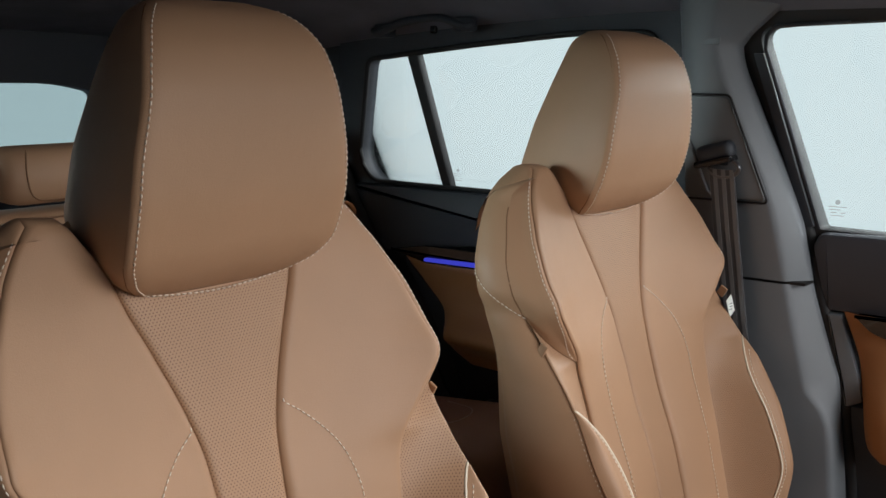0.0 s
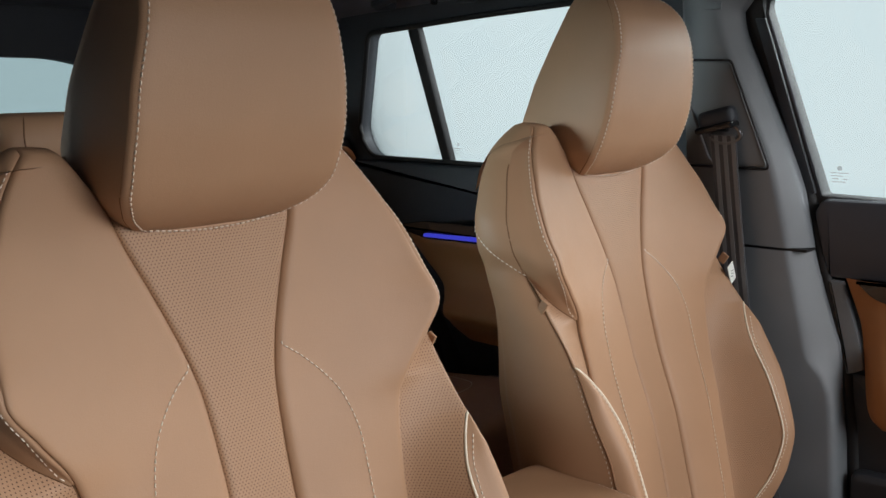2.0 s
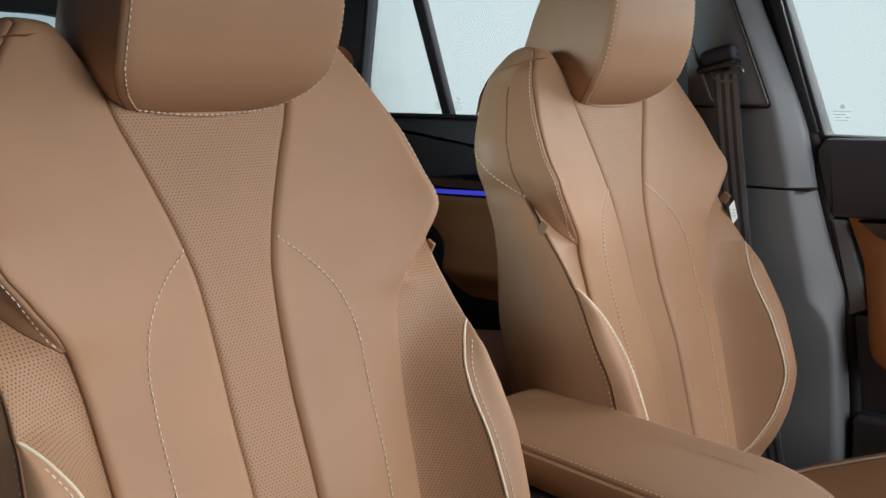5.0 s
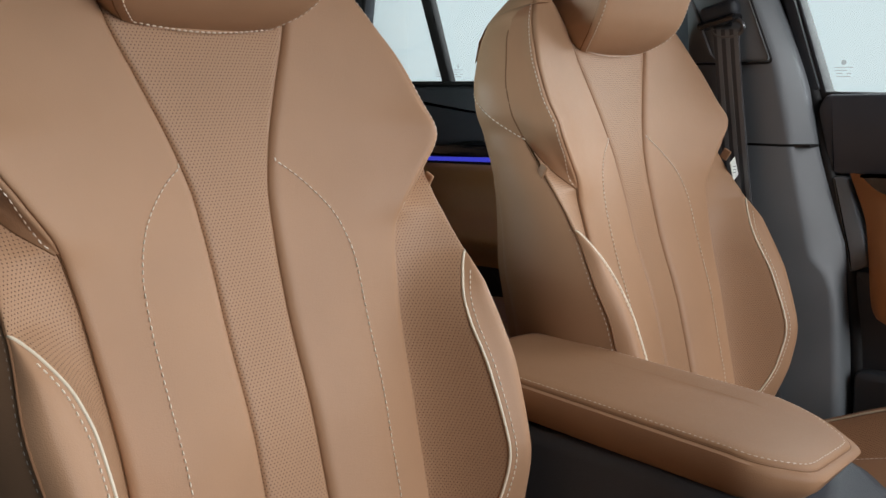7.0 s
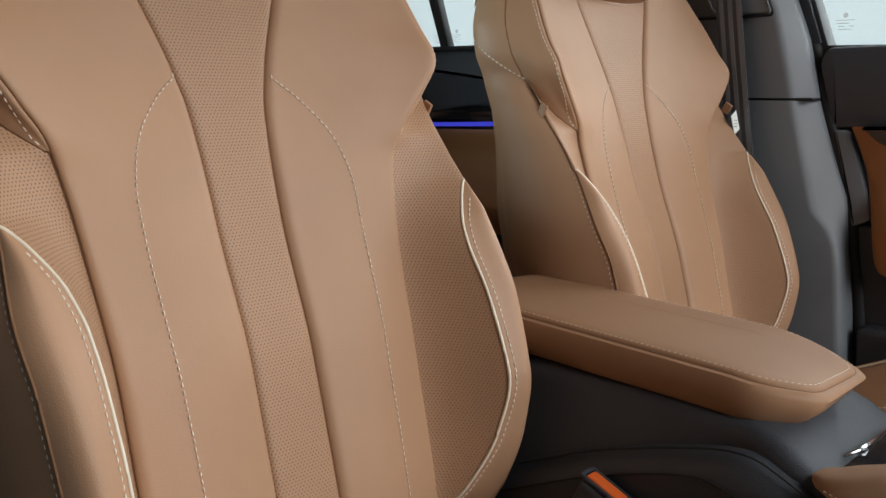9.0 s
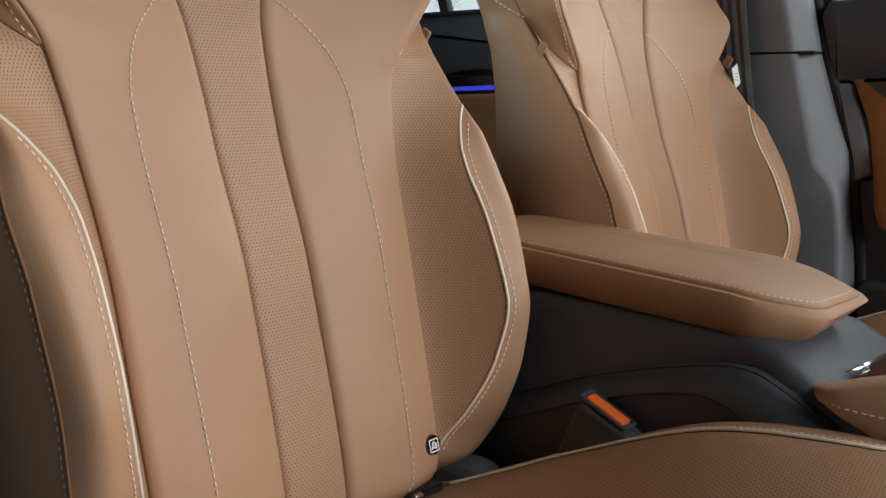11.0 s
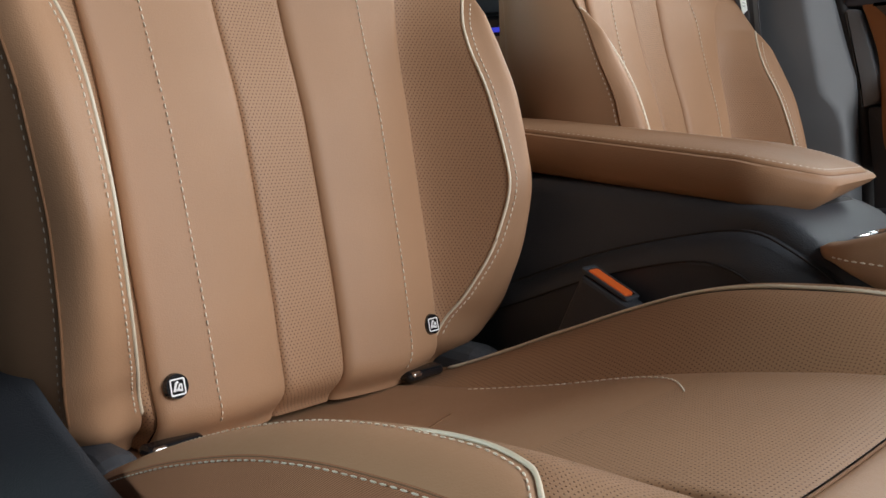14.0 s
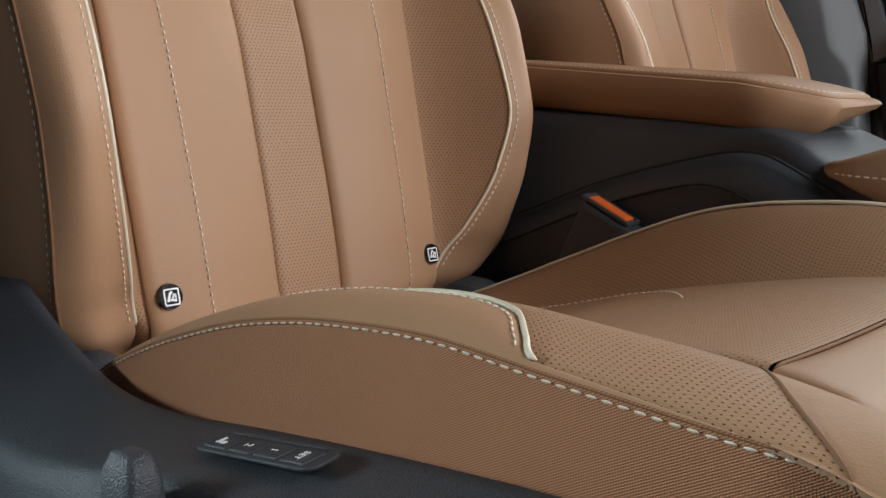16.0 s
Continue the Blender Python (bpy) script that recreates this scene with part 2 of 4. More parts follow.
def smooth_path(pts, n):
    """n points spaced evenly on a smooth curve through pts."""
    p = [Vector(q) for q in pts]
    fine = []
    for i in range(len(p) - 1):
        a, b, c, d = p[max(i - 1, 0)], p[i], p[i + 1], p[min(i + 2, len(p) - 1)]
        for k in range(12):
            s = k / 12
            fine.append(0.5 * (2 * b + (c - a) * s + (2 * a - 5 * b + 4 * c - d) * s * s + (3 * b - a - 3 * c + d) * s**3))
    fine.append(p[-1])
    return even(fine, n)


def even(p, n):
    p = [Vector(q) for q in p]
    cum = [0.0]
    for a, b in zip(p, p[1:]):
        cum.append(cum[-1] + (b - a).length)
    out, j = [], 0
    for i in range(n):
        s = cum[-1] * i / (n - 1)
        while j < len(p) - 2 and cum[j + 1] < s:
            j += 1
        h = cum[j + 1] - cum[j]
        out.append(p[j].lerp(p[j + 1], (s - cum[j]) / h if h > 1e-9 else 0))
    return out


def length(p):
    return sum((Vector(b) - Vector(a)).length for a, b in zip(p, p[1:]))


def tube_data(pts, r, sides=8, flat=1.0, normal=None):
    """Vertices and faces of a round cord along pts, tapered shut at both ends."""
    p = [Vector(q) for q in pts]
    verts, faces = [], []
    n = len(p)
    for i, q in enumerate(p):
        t = (p[min(i + 1, n - 1)] - p[max(i - 1, 0)]).normalized()
        up = Vector(normal) if normal is not None else Vector((0, 0, 1))
        if abs(t.dot(up)) > 0.95:
            up = Vector((1, 0, 0))
        a = t.cross(up).normalized()
        b = a.cross(t).normalized()
        k = 0.35 if i in (0, n - 1) else 1.0
        for s in range(sides):
            w = 2 * math.pi * s / sides
            verts.append(q + a * math.cos(w) * r * k + b * math.sin(w) * r * k * flat)
    for i in range(n - 1):
        for s in range(sides):
            m = (s + 1) % sides
            faces.append((i * sides + s, i * sides + m, (i + 1) * sides + m, (i + 1) * sides + s))
    faces.append(tuple(range(sides))[::-1])
    faces.append(tuple(range((n - 1) * sides, n * sides)))
    return verts, faces


def tube(name, pts, r, mat, sides=8, flat=1.0, normal=None):
    v, f = tube_data(pts, r, sides, flat, normal)
    return mesh(name, v, f, mat)


def stitches(name, pts, mat, dash=0.0045, gap=0.0022, r=0.0008):
    """Single thread stitches along a path, each a short raised dash sunk at its ends."""
    total = length(pts)
    count = max(2, int(total / (dash + gap)))
    fine = even(pts, count * 6 + 1)
    verts, faces = [], []
    for i in range(count):
        a, b = fine[i * 6], fine[i * 6 + 4]
        j = Vector((noise.noise(a * 900), noise.noise(a * 900 + Vector((7, 1, 3))), 0)) * 0.00012
        v, f = tube_data([a + j, a.lerp(b, 0.25) + j, a.lerp(b, 0.75) - j, b - j], r, 5)
        k = len(verts)
        verts += v
        faces += [tuple(x + k for x in q) for q in f]
    return mesh(name, verts, faces, mat)


def box(name, size, mat, place=(0, 0, 0), bevel=0.003, segments=2, turn=None):
    bm = bmesh.new()
    bmesh.ops.create_cube(bm, size=1)
    bmesh.ops.scale(bm, vec=size, verts=bm.verts)
    if bevel:
        bmesh.ops.bevel(bm, geom=bm.edges[:], offset=min(bevel, min(size) * 0.45), segments=segments, affect="EDGES", profile=0.5)
    if turn is not None:
        bmesh.ops.transform(bm, matrix=turn, verts=bm.verts)
    bmesh.ops.translate(bm, vec=place, verts=bm.verts)
    me = bpy.data.meshes.new(name)
    bm.to_mesh(me)
    bm.free()
    me.materials.append(mat)
    return me


def plate(name, outline, depth, mat, bevel=0.003, hole=None, axis="x"):
    """A slab cut to an outline of (a, b) points, with an opening where hole gives one, thick along the axis."""
    bm = bmesh.new()

    def at(a, b, d):
        return {"x": (d, a, b), "y": (a, d, b), "z": (a, b, d)}[axis]

    front = [bm.verts.new(at(a, b, 0)) for a, b in outline]
    back = [bm.verts.new(at(a, b, depth)) for a, b in outline]
    n = len(outline)
    for i in range(n):
        bm.faces.new((front[i], front[(i + 1) % n], back[(i + 1) % n], back[i]))
    if hole is None:
        bm.faces.new(front)
        bm.faces.new(back[::-1])
    else:
        hf = [bm.verts.new(at(a, b, 0)) for a, b in hole]
        hb = [bm.verts.new(at(a, b, depth)) for a, b in hole]
        m = len(hole)
        for i in range(m):
            bm.faces.new((hf[i], hf[(i + 1) % m], hb[(i + 1) % m], hb[i]))
        for ring_o, ring_h in ((front, hf), (back, hb)):
            es = [bm.edges.get((r[i], r[(i + 1) % len(r)])) for r in (ring_o, ring_h) for i in range(len(r))]
            bmesh.ops.triangle_fill(bm, use_beauty=True, use_dissolve=True, edges=es)
    bmesh.ops.recalc_face_normals(bm, faces=bm.faces)
    if bevel:
        es = [e for e in bm.edges if len(e.link_faces) == 2 and e.calc_face_angle(0) > radians(55)]
        bmesh.ops.bevel(bm, geom=es, offset=bevel, segments=2, affect="EDGES", profile=0.5)
    for f in bm.faces:
        f.smooth = True
    for e in bm.edges:
        e.smooth = e.calc_face_angle(0) < radians(35)
    me = bpy.data.meshes.new(name)
    bm.to_mesh(me)
    bm.free()
    me.materials.append(mat)
    return me


def rounded(points, radius, seg=5):
    """An outline with its corners rounded; radius may be one number or one for each corner."""
    out = []
    n = len(points)
    for i, p in enumerate(points):
        r = radius[i] if isinstance(radius, (list, tuple)) else radius
        p = Vector((*p, 0))
        a, b = Vector((*points[i - 1], 0)), Vector((*points[(i + 1) % n], 0))
        u, v = (a - p), (b - p)
        k = min(r, u.length * 0.48, v.length * 0.48)
        s, e = p + u.normalized() * k, p + v.normalized() * k
        for j in range(seg + 1):
            w = j / seg
            q = s * (1 - w) ** 2 + p * 2 * w * (1 - w) + e * w * w
            out.append((q.x, q.y))
    return out

# ---------------------------------------------------------------- front seats
# Seat space: x across from the seat's middle, y to the rear, z up from the car's floor.
LEAN_BACK = 0.262
LUMBAR = [(0.30, 0.004), (0.42, 0.011), (0.54, 0.012), (0.66, 0.001), (0.80, -0.002), (0.95, 0.0)]
STRIP = [(0.30, 0.034), (0.36, 0.036), (0.53, 0.036), (0.68, 0.038), (0.76, 0.043), (0.80, 0.052), (0.866, 0.076), (0.93, 0.105)]
INNER = [(0.30, 0.158), (0.35, 0.163), (0.43, 0.165), (0.56, 0.1675), (0.68, 0.1785), (0.72, 0.186), (0.745, 0.196), (0.78, 0.220), (0.82, 0.244), (0.85, 0.240), (0.89, 0.228), (0.91, 0.212), (0.92, 0.198), (0.93, 0.172)]
SHOULDER = [(0.30, 0.0), (0.45, 0.002), (0.56, 0.006), (0.66, 0.016), (0.70, 0.019), (0.72, 0.022), (0.745, 0.032), (0.78, 0.044), (0.82, 0.055), (0.85, 0.042), (0.90, 0.022), (0.93, 0.002)]
FOLD = [(0.735, 0.193), (0.76, 0.224), (0.79, 0.249), (0.806, 0.258)]
FOLD_OFF = [(0.735, 0.022), (0.76, 0.011), (0.806, -0.002)]
PIPE = [(0.30, 0.160), (0.343, 0.174), (0.373, 0.186), (0.435, 0.205), (0.50, 0.215), (0.57, 0.215), (0.61, 0.215), (0.64, 0.220), (0.67, 0.236), (0.69, 0.253)]
PIPE_OFF = [(0.30, -0.02), (0.343, 0.004), (0.373, 0.032), (0.435, 0.074), (0.50, 0.096), (0.57, 0.089), (0.64, 0.067), (0.69, 0.050), (0.75, 0.022), (0.81, 0.002)]
EDGE = [(0.288, 0.200), (0.31, 0.222), (0.335, 0.236), (0.37, 0.246), (0.435, 0.252), (0.50, 0.256), (0.57, 0.261), (0.62, 0.264), (0.68, 0.256), (0.72, 0.252), (0.765, 0.252), (0.806, 0.258), (0.84, 0.268), (0.87, 0.266), (0.90, 0.252), (0.92, 0.236), (0.93, 0.216)]
EDGE_OFF = [(0.295, -0.03), (0.33, 0.005), (0.37, 0.034), (0.435, 0.062), (0.50, 0.076), (0.57, 0.078), (0.62, 0.068), (0.68, 0.050), (0.72, 0.034), (0.765, 0.012), (0.806, -0.002), (0.84, -0.006), (0.90, -0.010), (0.93, -0.016)]
BACK_OFF = [(0.30, -0.135), (0.50, -0.122), (0.75, -0.098), (0.90, -0.080), (0.95, -0.070)]
ZB, ZT = 0.288, 0.930


def seat_line(z):
    return LEAN_BACK * (z - 0.8)


def lift(x, z):
    """How far the shoulders rise above the saddle behind the head restraint."""
    x = abs(x)
    k = max(0.0, (z - 0.80) / 0.13) ** 2
    return k * spl(x, [(0.0, 0.0), (0.09, 0.004), (0.115, 0.030), (0.145, 0.066), (0.17, 0.068), (0.20, 0.05), (0.225, 0.028), (0.28, 0.0)])


def place(x, z, off, rise_at=None):
    zz = z + lift(x if rise_at is None else rise_at, z)
    foot = 0.03 * (1 - sstep(0.286, 0.335, z)) ** 2
    return (x, seat_line(zz) - off + foot, zz)


def edge_dip(d, depth=0.006, r=0.010):
    if d >= r:
        return 0.0
    k = 1 - d / r
    return depth * (1 - math.sqrt(max(0.0, 1 - k * k)))


def stations(z):
    e, w = spl(z, INNER), spl(z, EDGE)
    f = min(spl(z, PIPE), w) if z < 0.69 else w
    return spl(z, STRIP), e, f, w


def back_point(k, s, z, sign):
    """Point of panel k (strip, flank, bolster, roll) at s across it."""
    a, e, f, w = stations(z)
    base = spl(z, LUMBAR)
    oe, of, ow = base, spl(z, PIPE_OFF), spl(z, EDGE_OFF)
    if k == "strip":
        x = a * s
        d = a * (1 - abs(s))
        off = base - 0.002 - edge_dip(d, 0.006, 0.009)
        return place(x * sign, z, off)
    if k == "flank":
        x = a + (e - a) * s
        d0, d1 = (e - a) * s, (e - a) * (1 - s)
        off = base + spl(z, SHOULDER) * s**2.4 + (0.003 + 0.006 * (1 - sstep(0.68, 0.80, z))) * math.sin(math.pi * s)
        off -= edge_dip(d0, 0.007, 0.010) + edge_dip(d1, 0.006, 0.009)
        return place(x * sign, z, off)
    if k == "wing":
        x1, o1 = (w, ow) if z >= 0.806 else (spl(z, FOLD), spl(z, FOLD_OFF))
        o0 = base + spl(z, SHOULDER) - 0.006
        span = abs(o0 - o1)
        x = e + (x1 - e) * s + 0.10 * span * math.sin(math.pi * s)
        off = o0 + (o1 - o0) * s + 0.006 * math.sin(math.pi * min(1, 3 * s)) * min(1.0, span / 0.03)
        return place(x * sign, z, off)
    if k == "bolster":
        oe = base + spl(z, SHOULDER) - 0.004
        if z > 0.735:
            e, oe = spl(z, FOLD), spl(z, FOLD_OFF) + 0.002
            w = f = max(f, e)
        x = e + (f - e) * s
        d0, d1 = (f - e) * s, (f - e) * (1 - s)
        start = oe - 0.004
        off = start + (of - start) * (0.35 * s + 0.65 * s**1.7) - edge_dip(d1, 0.003, 0.006)
        return place(x * sign, z, off)
    x = f + (w - f) * s
    off = of + (ow - of) * s**2.2 + 0.014 * math.sin(math.pi * s**1.7) * min(1.0, (w - f) / 0.03) - edge_dip((w - f) * s, 0.003, 0.006)
    return place(x * sign, z, off)


def cols(n):
    return [0.5 - 0.5 * math.cos(math.pi * i / n) for i in range(n + 1)]


def spread(a, b, n):
    return [a + (b - a) * i / n for i in range(n + 1)]


def head_ring(z, n=40):
    """Front and wrap points of the head restraint at one height: half-widths and depths."""
    hw = spl(z, [(0.918, 0.066), (0.928, 0.088), (0.942, 0.107), (0.965, 0.119), (1.0, 0.121), (1.047, 0.119), (1.10, 0.110), (1.14, 0.102), (1.165, 0.092), (1.18, 0.079), (1.188, 0.066), (1.193, 0.048)])
    yf = spl(z, [(0.918, 0.046), (0.930, 0.020), (0.95, -0.006), (0.974, -0.022), (1.03, -0.038), (1.10, -0.043), (1.145, -0.034), (1.17, -0.018), (1.183, -0.002), (1.193, 0.022)])
    yb = spl(z, [(0.918, 0.085), (0.94, 0.118), (0.98, 0.130), (1.03, 0.115), (1.10, 0.088), (1.15, 0.068), (1.18, 0.058), (1.193, 0.046)])
    bw = spl(z, [(0.918, 0.055), (0.95, 0.084), (1.00, 0.100), (1.05, 0.099), (1.10, 0.091), (1.15, 0.079), (1.18, 0.064), (1.193, 0.042)])
    return hw, yf, yb, bw


def make_seat(label, seat_group):
    seat = holder("front_seat", label, "car seat", group=seat_group)
    zs = spread(ZB, ZT, 150)
    cap = [(0.008, 0.004), (0.020, 0.006), (0.036, 0.002), (0.052, -0.010), (0.066, -0.030), (0.074, -0.060)]

    def with_cap(rows):
        last = rows[-1]
        for dy, dz in cap:
            rows.append([(p[0] * (1 - 0.6 * dy), p[1] + dy, p[2] + dz) for p in last])
        return rows

    part("centre_strip", grid("centre_strip", with_cap([[back_point("strip", -1 + 2 * s, z, 1) for s in cols(24)] for z in zs]), fine_perf, planar="z"), seat, "perforated tan leather centre strip")
    for sign in (-1, 1):
        flank = part("backrest_panel", grid("backrest_panel", with_cap([[back_point("flank", s, z, sign) for s in cols(34)] for z in zs]), leather, flip=sign < 0), seat, "smooth tan leather backrest panel")
        part("shoulder_wing", grid("shoulder_wing", with_cap([[back_point("wing", s, z, sign) for s in cols(16)] for z in zs if z > 0.735]), leather, flip=sign < 0), seat, "smooth tan leather shoulder wing")
        zb = [z for z in zs if z < 0.806]
        part("side_bolster", grid("side_bolster", [[back_point("bolster", s, z, sign) for s in cols(22)] for z in zb], fine_perf, flip=sign < 0, planar="z"), seat, "perforated tan leather side bolster")
        zr = [z for z in zs if z < 0.70]
        part("bolster_roll", grid("bolster_roll", [[back_point("roll", s, z, sign) for s in cols(12)] for z in zr], leather, flip=sign < 0), seat, "smooth tan leather bolster edge")
        # piping and thread
        cord = even([Vector(back_point("roll", 0.0, z, sign)) + Vector((0, -0.0012, 0)) for z in spread(0.325, 0.690, 70)], 110)
        part("piping", tube("piping", cord, 0.0017, piping, 8), seat, "cream leather piping")
        line = [Vector(back_point("roll", min(0.9, 0.0065 / max(0.008, stations(z)[3] - stations(z)[2])), z, sign)) + Vector((0, -0.0004, 0)) for z in spread(0.33, 0.672, 90)]
        part("stitching", stitches("stitching", even(line, 160), thread, 0.0040, 0.0024), seat)
        # long decorative seam that arcs away from the strip and runs down
        deco = smooth_path([(0.050, 0, 0.799), (0.078, 0, 0.778), (0.105, 0, 0.747), (0.118, 0, 0.715), (0.122, 0, 0.68), (0.120, 0, 0.60), (0.117, 0, 0.52), (0.115, 0, 0.44), (0.113, 0, 0.37), (0.112, 0, 0.335), (0.108, 0, 0.308)], 170)
        out = []
        for q in deco:
            a, e, f, w = stations(q.z)
            s = min(0.98, max(0.02, (q.x - a) / (e - a)))
            p = Vector(back_point("flank", s, q.z, sign))
            out.append(p + Vector((0, -0.0009, 0)))
        part("stitching", stitches("stitching", out, thread, 0.0050, 0.0018, 0.00068), seat)
        # thread along the shoulder edge
        wing = []
        for z in spread(0.742, 0.928, 90):
            reach = max(0.008, (Vector(back_point("wing", 1.0, z, sign)) - Vector(back_point("wing", 0.0, z, sign))).length)
            wing.append(Vector(back_point("wing", min(0.6, 0.0085 / reach), z, sign)) + Vector((-0.0001 * sign, 0.0, 0)))
        part("stitching", stitches("stitching", even(wing, 140), thread, 0.0050, 0.0018, 0.00068), seat)
        # dark cords laid along the seams, painting in the shade of the creases
        for k, s0, z0, z1, r in (("flank", 0.0, 0.31, 0.93, 0.0014), ("flank", 1.0, 0.31, 0.925, 0.0013), ("wing", 1.0, 0.736, 0.925, 0.0013)):
            groove = even([Vector(back_point(k, s0, z, sign)) + Vector((0, 0.0022, 0)) for z in spread(z0, z1, 90)], 90)
            part("seam", tube("seam", groove, r, crease, 6), seat)
        # side cover, from the bolster edge round to the rear
        rows = []
        for z in zs:
            w, ow, bo = spl(z, EDGE), spl(z, EDGE_OFF), spl(z, BACK_OFF)
            shoulder = sstep(0.78, 0.82, z)
            start = Vector(back_point("wing", 1.0, z, sign)) if z > 0.806 else Vector(back_point("roll", 1.0, z, sign))
            o0 = ow
            row = [tuple(start)]
            for t in spread(0, 1, 12)[1:]:
                off = o0 + (bo - o0) * t
                x = w + 0.015 * math.sin(math.pi * min(1, t * 1.1)) * (1 - 0.4 * shoulder) - 0.03 * sstep(0.6, 1.0, t) ** 2
                row.append(place(x * sign, z, off, w + 0.012 * t))
            row.append(place((w - 0.055) * sign, z, bo - 0.010, 0.225))
            row.append(place((w - 0.12) * sign, z, bo - 0.016, 0.205))
            row.append(place(0.0, z, bo - 0.020, 0.112))
            rows.append(row)
        for dy, dz, k in ((-0.006, 0.008, 0.98), (-0.006, 0.008, 0.95), (-0.008, 0.006, 0.92), (-0.008, 0.002, 0.88)):
            rows.append([(p[0] * k, p[1] + dy, p[2] + dz) for p in rows[-1]])
        part("side_cover", grid("side_cover", rows, leather, flip=sign < 0), seat, "smooth tan leather side cover")
        # seam that leaves the bolster edge and climbs to the rear corner
        climb = []
        for t in spread(0, 1, 40):
            z = 0.804 + 0.066 * t**1.1
            w, ow, bo = spl(z, EDGE), spl(z, EDGE_OFF), spl(z, BACK_OFF)
            o0 = ow
            tt = t * 0.86
            x = w + 0.015 * math.sin(math.pi * min(1, tt * 1.1)) * (1 - 0.4 * sstep(0.78, 0.82, z)) - 0.03 * sstep(0.6, 1.0, tt) ** 2
            climb.append(Vector(place(x * sign, z, o0 + (bo - o0) * tt, w + 0.012 * tt)) + Vector((0.0008 * sign, 0, 0)))
        part("stitching", stitches("stitching", even(climb, 60), thread, 0.0042, 0.0026), seat)
        edge = [Vector(back_point("roll", 1.0, z, sign)) + Vector((0.0006 * sign, 0.004, 0)) for z in spread(0.335, 0.800, 110)]
        part("stitching", stitches("stitching", even(edge, 200), thread, 0.0042, 0.0026), seat)
        rim = [Vector(back_point("roll", 1.0, z, sign)) + Vector((-0.0004 * sign, -0.0012, 0)) for z in spread(0.335, 0.800, 110)]
        part("seam", tube("seam", even(rim, 120), 0.0013, crease, 6), seat)
        # child-seat anchor button at the foot of the backrest
        a, e, f, w = stations(0.347)
        c = Vector(back_point("flank", (0.147 - a) / (e - a), 0.347, sign))
        turn = Matrix.Rotation(math.atan(LEAN_BACK) * -1 + 0.02, 4, "X")
        disc = bmesh.new()
        bmesh.ops.create_cone(disc, cap_ends=True, segments=32, radius1=0.0108, radius2=0.0098, depth=0.004)
        bmesh.ops.transform(disc, matrix=Matrix.Translation(c + Vector((0, -0.002, 0))) @ turn @ Matrix.Rotation(radians(90), 4, "X"), verts=disc.verts)
        me = bpy.data.meshes.new("anchor_button")
        disc.to_mesh(me)
        disc.free()
        me.materials.append(gloss_black)
        button = part("anchor_button", me, seat, "round black child-seat anchor button with white symbol")
        front = Matrix.Translation(c + Vector((0, -0.0044, 0))) @ turn
        sq = [(-0.0068, -0.0068), (0.0068, -0.0068), (0.0068, 0.0068), (-0.0068, 0.0068)]
        inner = [(-0.0055, -0.0055), (0.0055, -0.0055), (0.0055, 0.0055), (-0.0055, 0.0055)]
        frame_me = plate("symbol_frame", rounded(sq, 0.002), 0.0006, white_ink, 0, rounded(inner, 0.0012), "y")
        frame_me.transform(front)
        part("symbol_frame", frame_me, button)
        for (px, pz, sx, sz, tilt) in ((-0.0025, 0.0, 0.0022, 0.0075, 0.35), (0.001, -0.0026, 0.006, 0.002, 0.2), (0.0012, 0.0005, 0.0018, 0.0045, 0.5), (0.0032, -0.0005, 0.0016, 0.0055, 0.0), (-0.0002, 0.0035, 0.0022, 0.0022, 0.7)):
            bar = box("symbol_bar", (sx, 0.0006, sz), white_ink, (0, 0, 0), 0.0003, 1, Matrix.Translation((px, 0, pz)) @ Matrix.Rotation(tilt, 4, "Y"))
            bar.transform(front)
            part("symbol_bar", bar, button)

    # -------- head restraint
    hz = sorted(0.918 + 0.275 * (0.5 - 0.5 * math.cos(math.pi * i / 60)) for i in range(61))
    front_rows, wrap_rows, ring_l, ring_r = [], [], [], []
    for z in hz:
        hw, yf, yb, bw = head_ring(z)
        row = []
        for s in cols(30):
            u = -1 + 2 * s
            row.append((hw * u, yf - 0.004 * (1 - u * u) + edge_dip(hw * (1 - abs(u)), 0.008, 0.013), z))
        front_rows.append(row)
        ring_l.append(Vector(row[0]))
        ring_r.append(Vector(row[-1]))
        side = []
        for t in spread(0, 1, 10):
            side.append((hw + (bw - hw) * t**1.3 + spl(z, [(0.92, 0.003), (1.0, 0.006), (1.10, 0.006), (1.17, 0.006), (1.195, 0.003)]) * math.sin(math.pi * t) ** 0.8, yf + 0.008 + (yb - yf - 0.008) * t))
        back = [(bw * math.cos(w) ** 0.7, yb + 0.018 * math.sin(w)) for w in spread(0.15, math.pi / 2 - 0.05, 7)]
        half = side + back
        wrap_rows.append([(x, y, z) for x, y in half] + [(-x, y, z) for x, y in reversed(half)])
    front_rows.append([(p[0] * 0.55, 0.041, 1.1945) for p in front_rows[-1]])
    wrap_rows.append([(p[0] * 0.55, 0.041 + (p[1] - 0.041) * 0.4, 1.1945) for p in wrap_rows[-1]])
    front_rows.insert(0, [(p[0] * 0.7, 0.062, 0.916) for p in front_rows[0]])
    wrap_rows.insert(0, [(p[0] * 0.7, 0.062 + (p[1] - 0.062) * 0.4, 0.916) for p in wrap_rows[0]])
    rest = part("head_restraint", grid("head_restraint", front_rows, leather), seat, "smooth tan leather head restraint")
    part("restraint_side", grid("restraint_side", wrap_rows, leather), rest)
    peri = [Vector((p.x + 0.0052, p.y - 0.0052, p.z)) for p in ring_l[6:-6]]
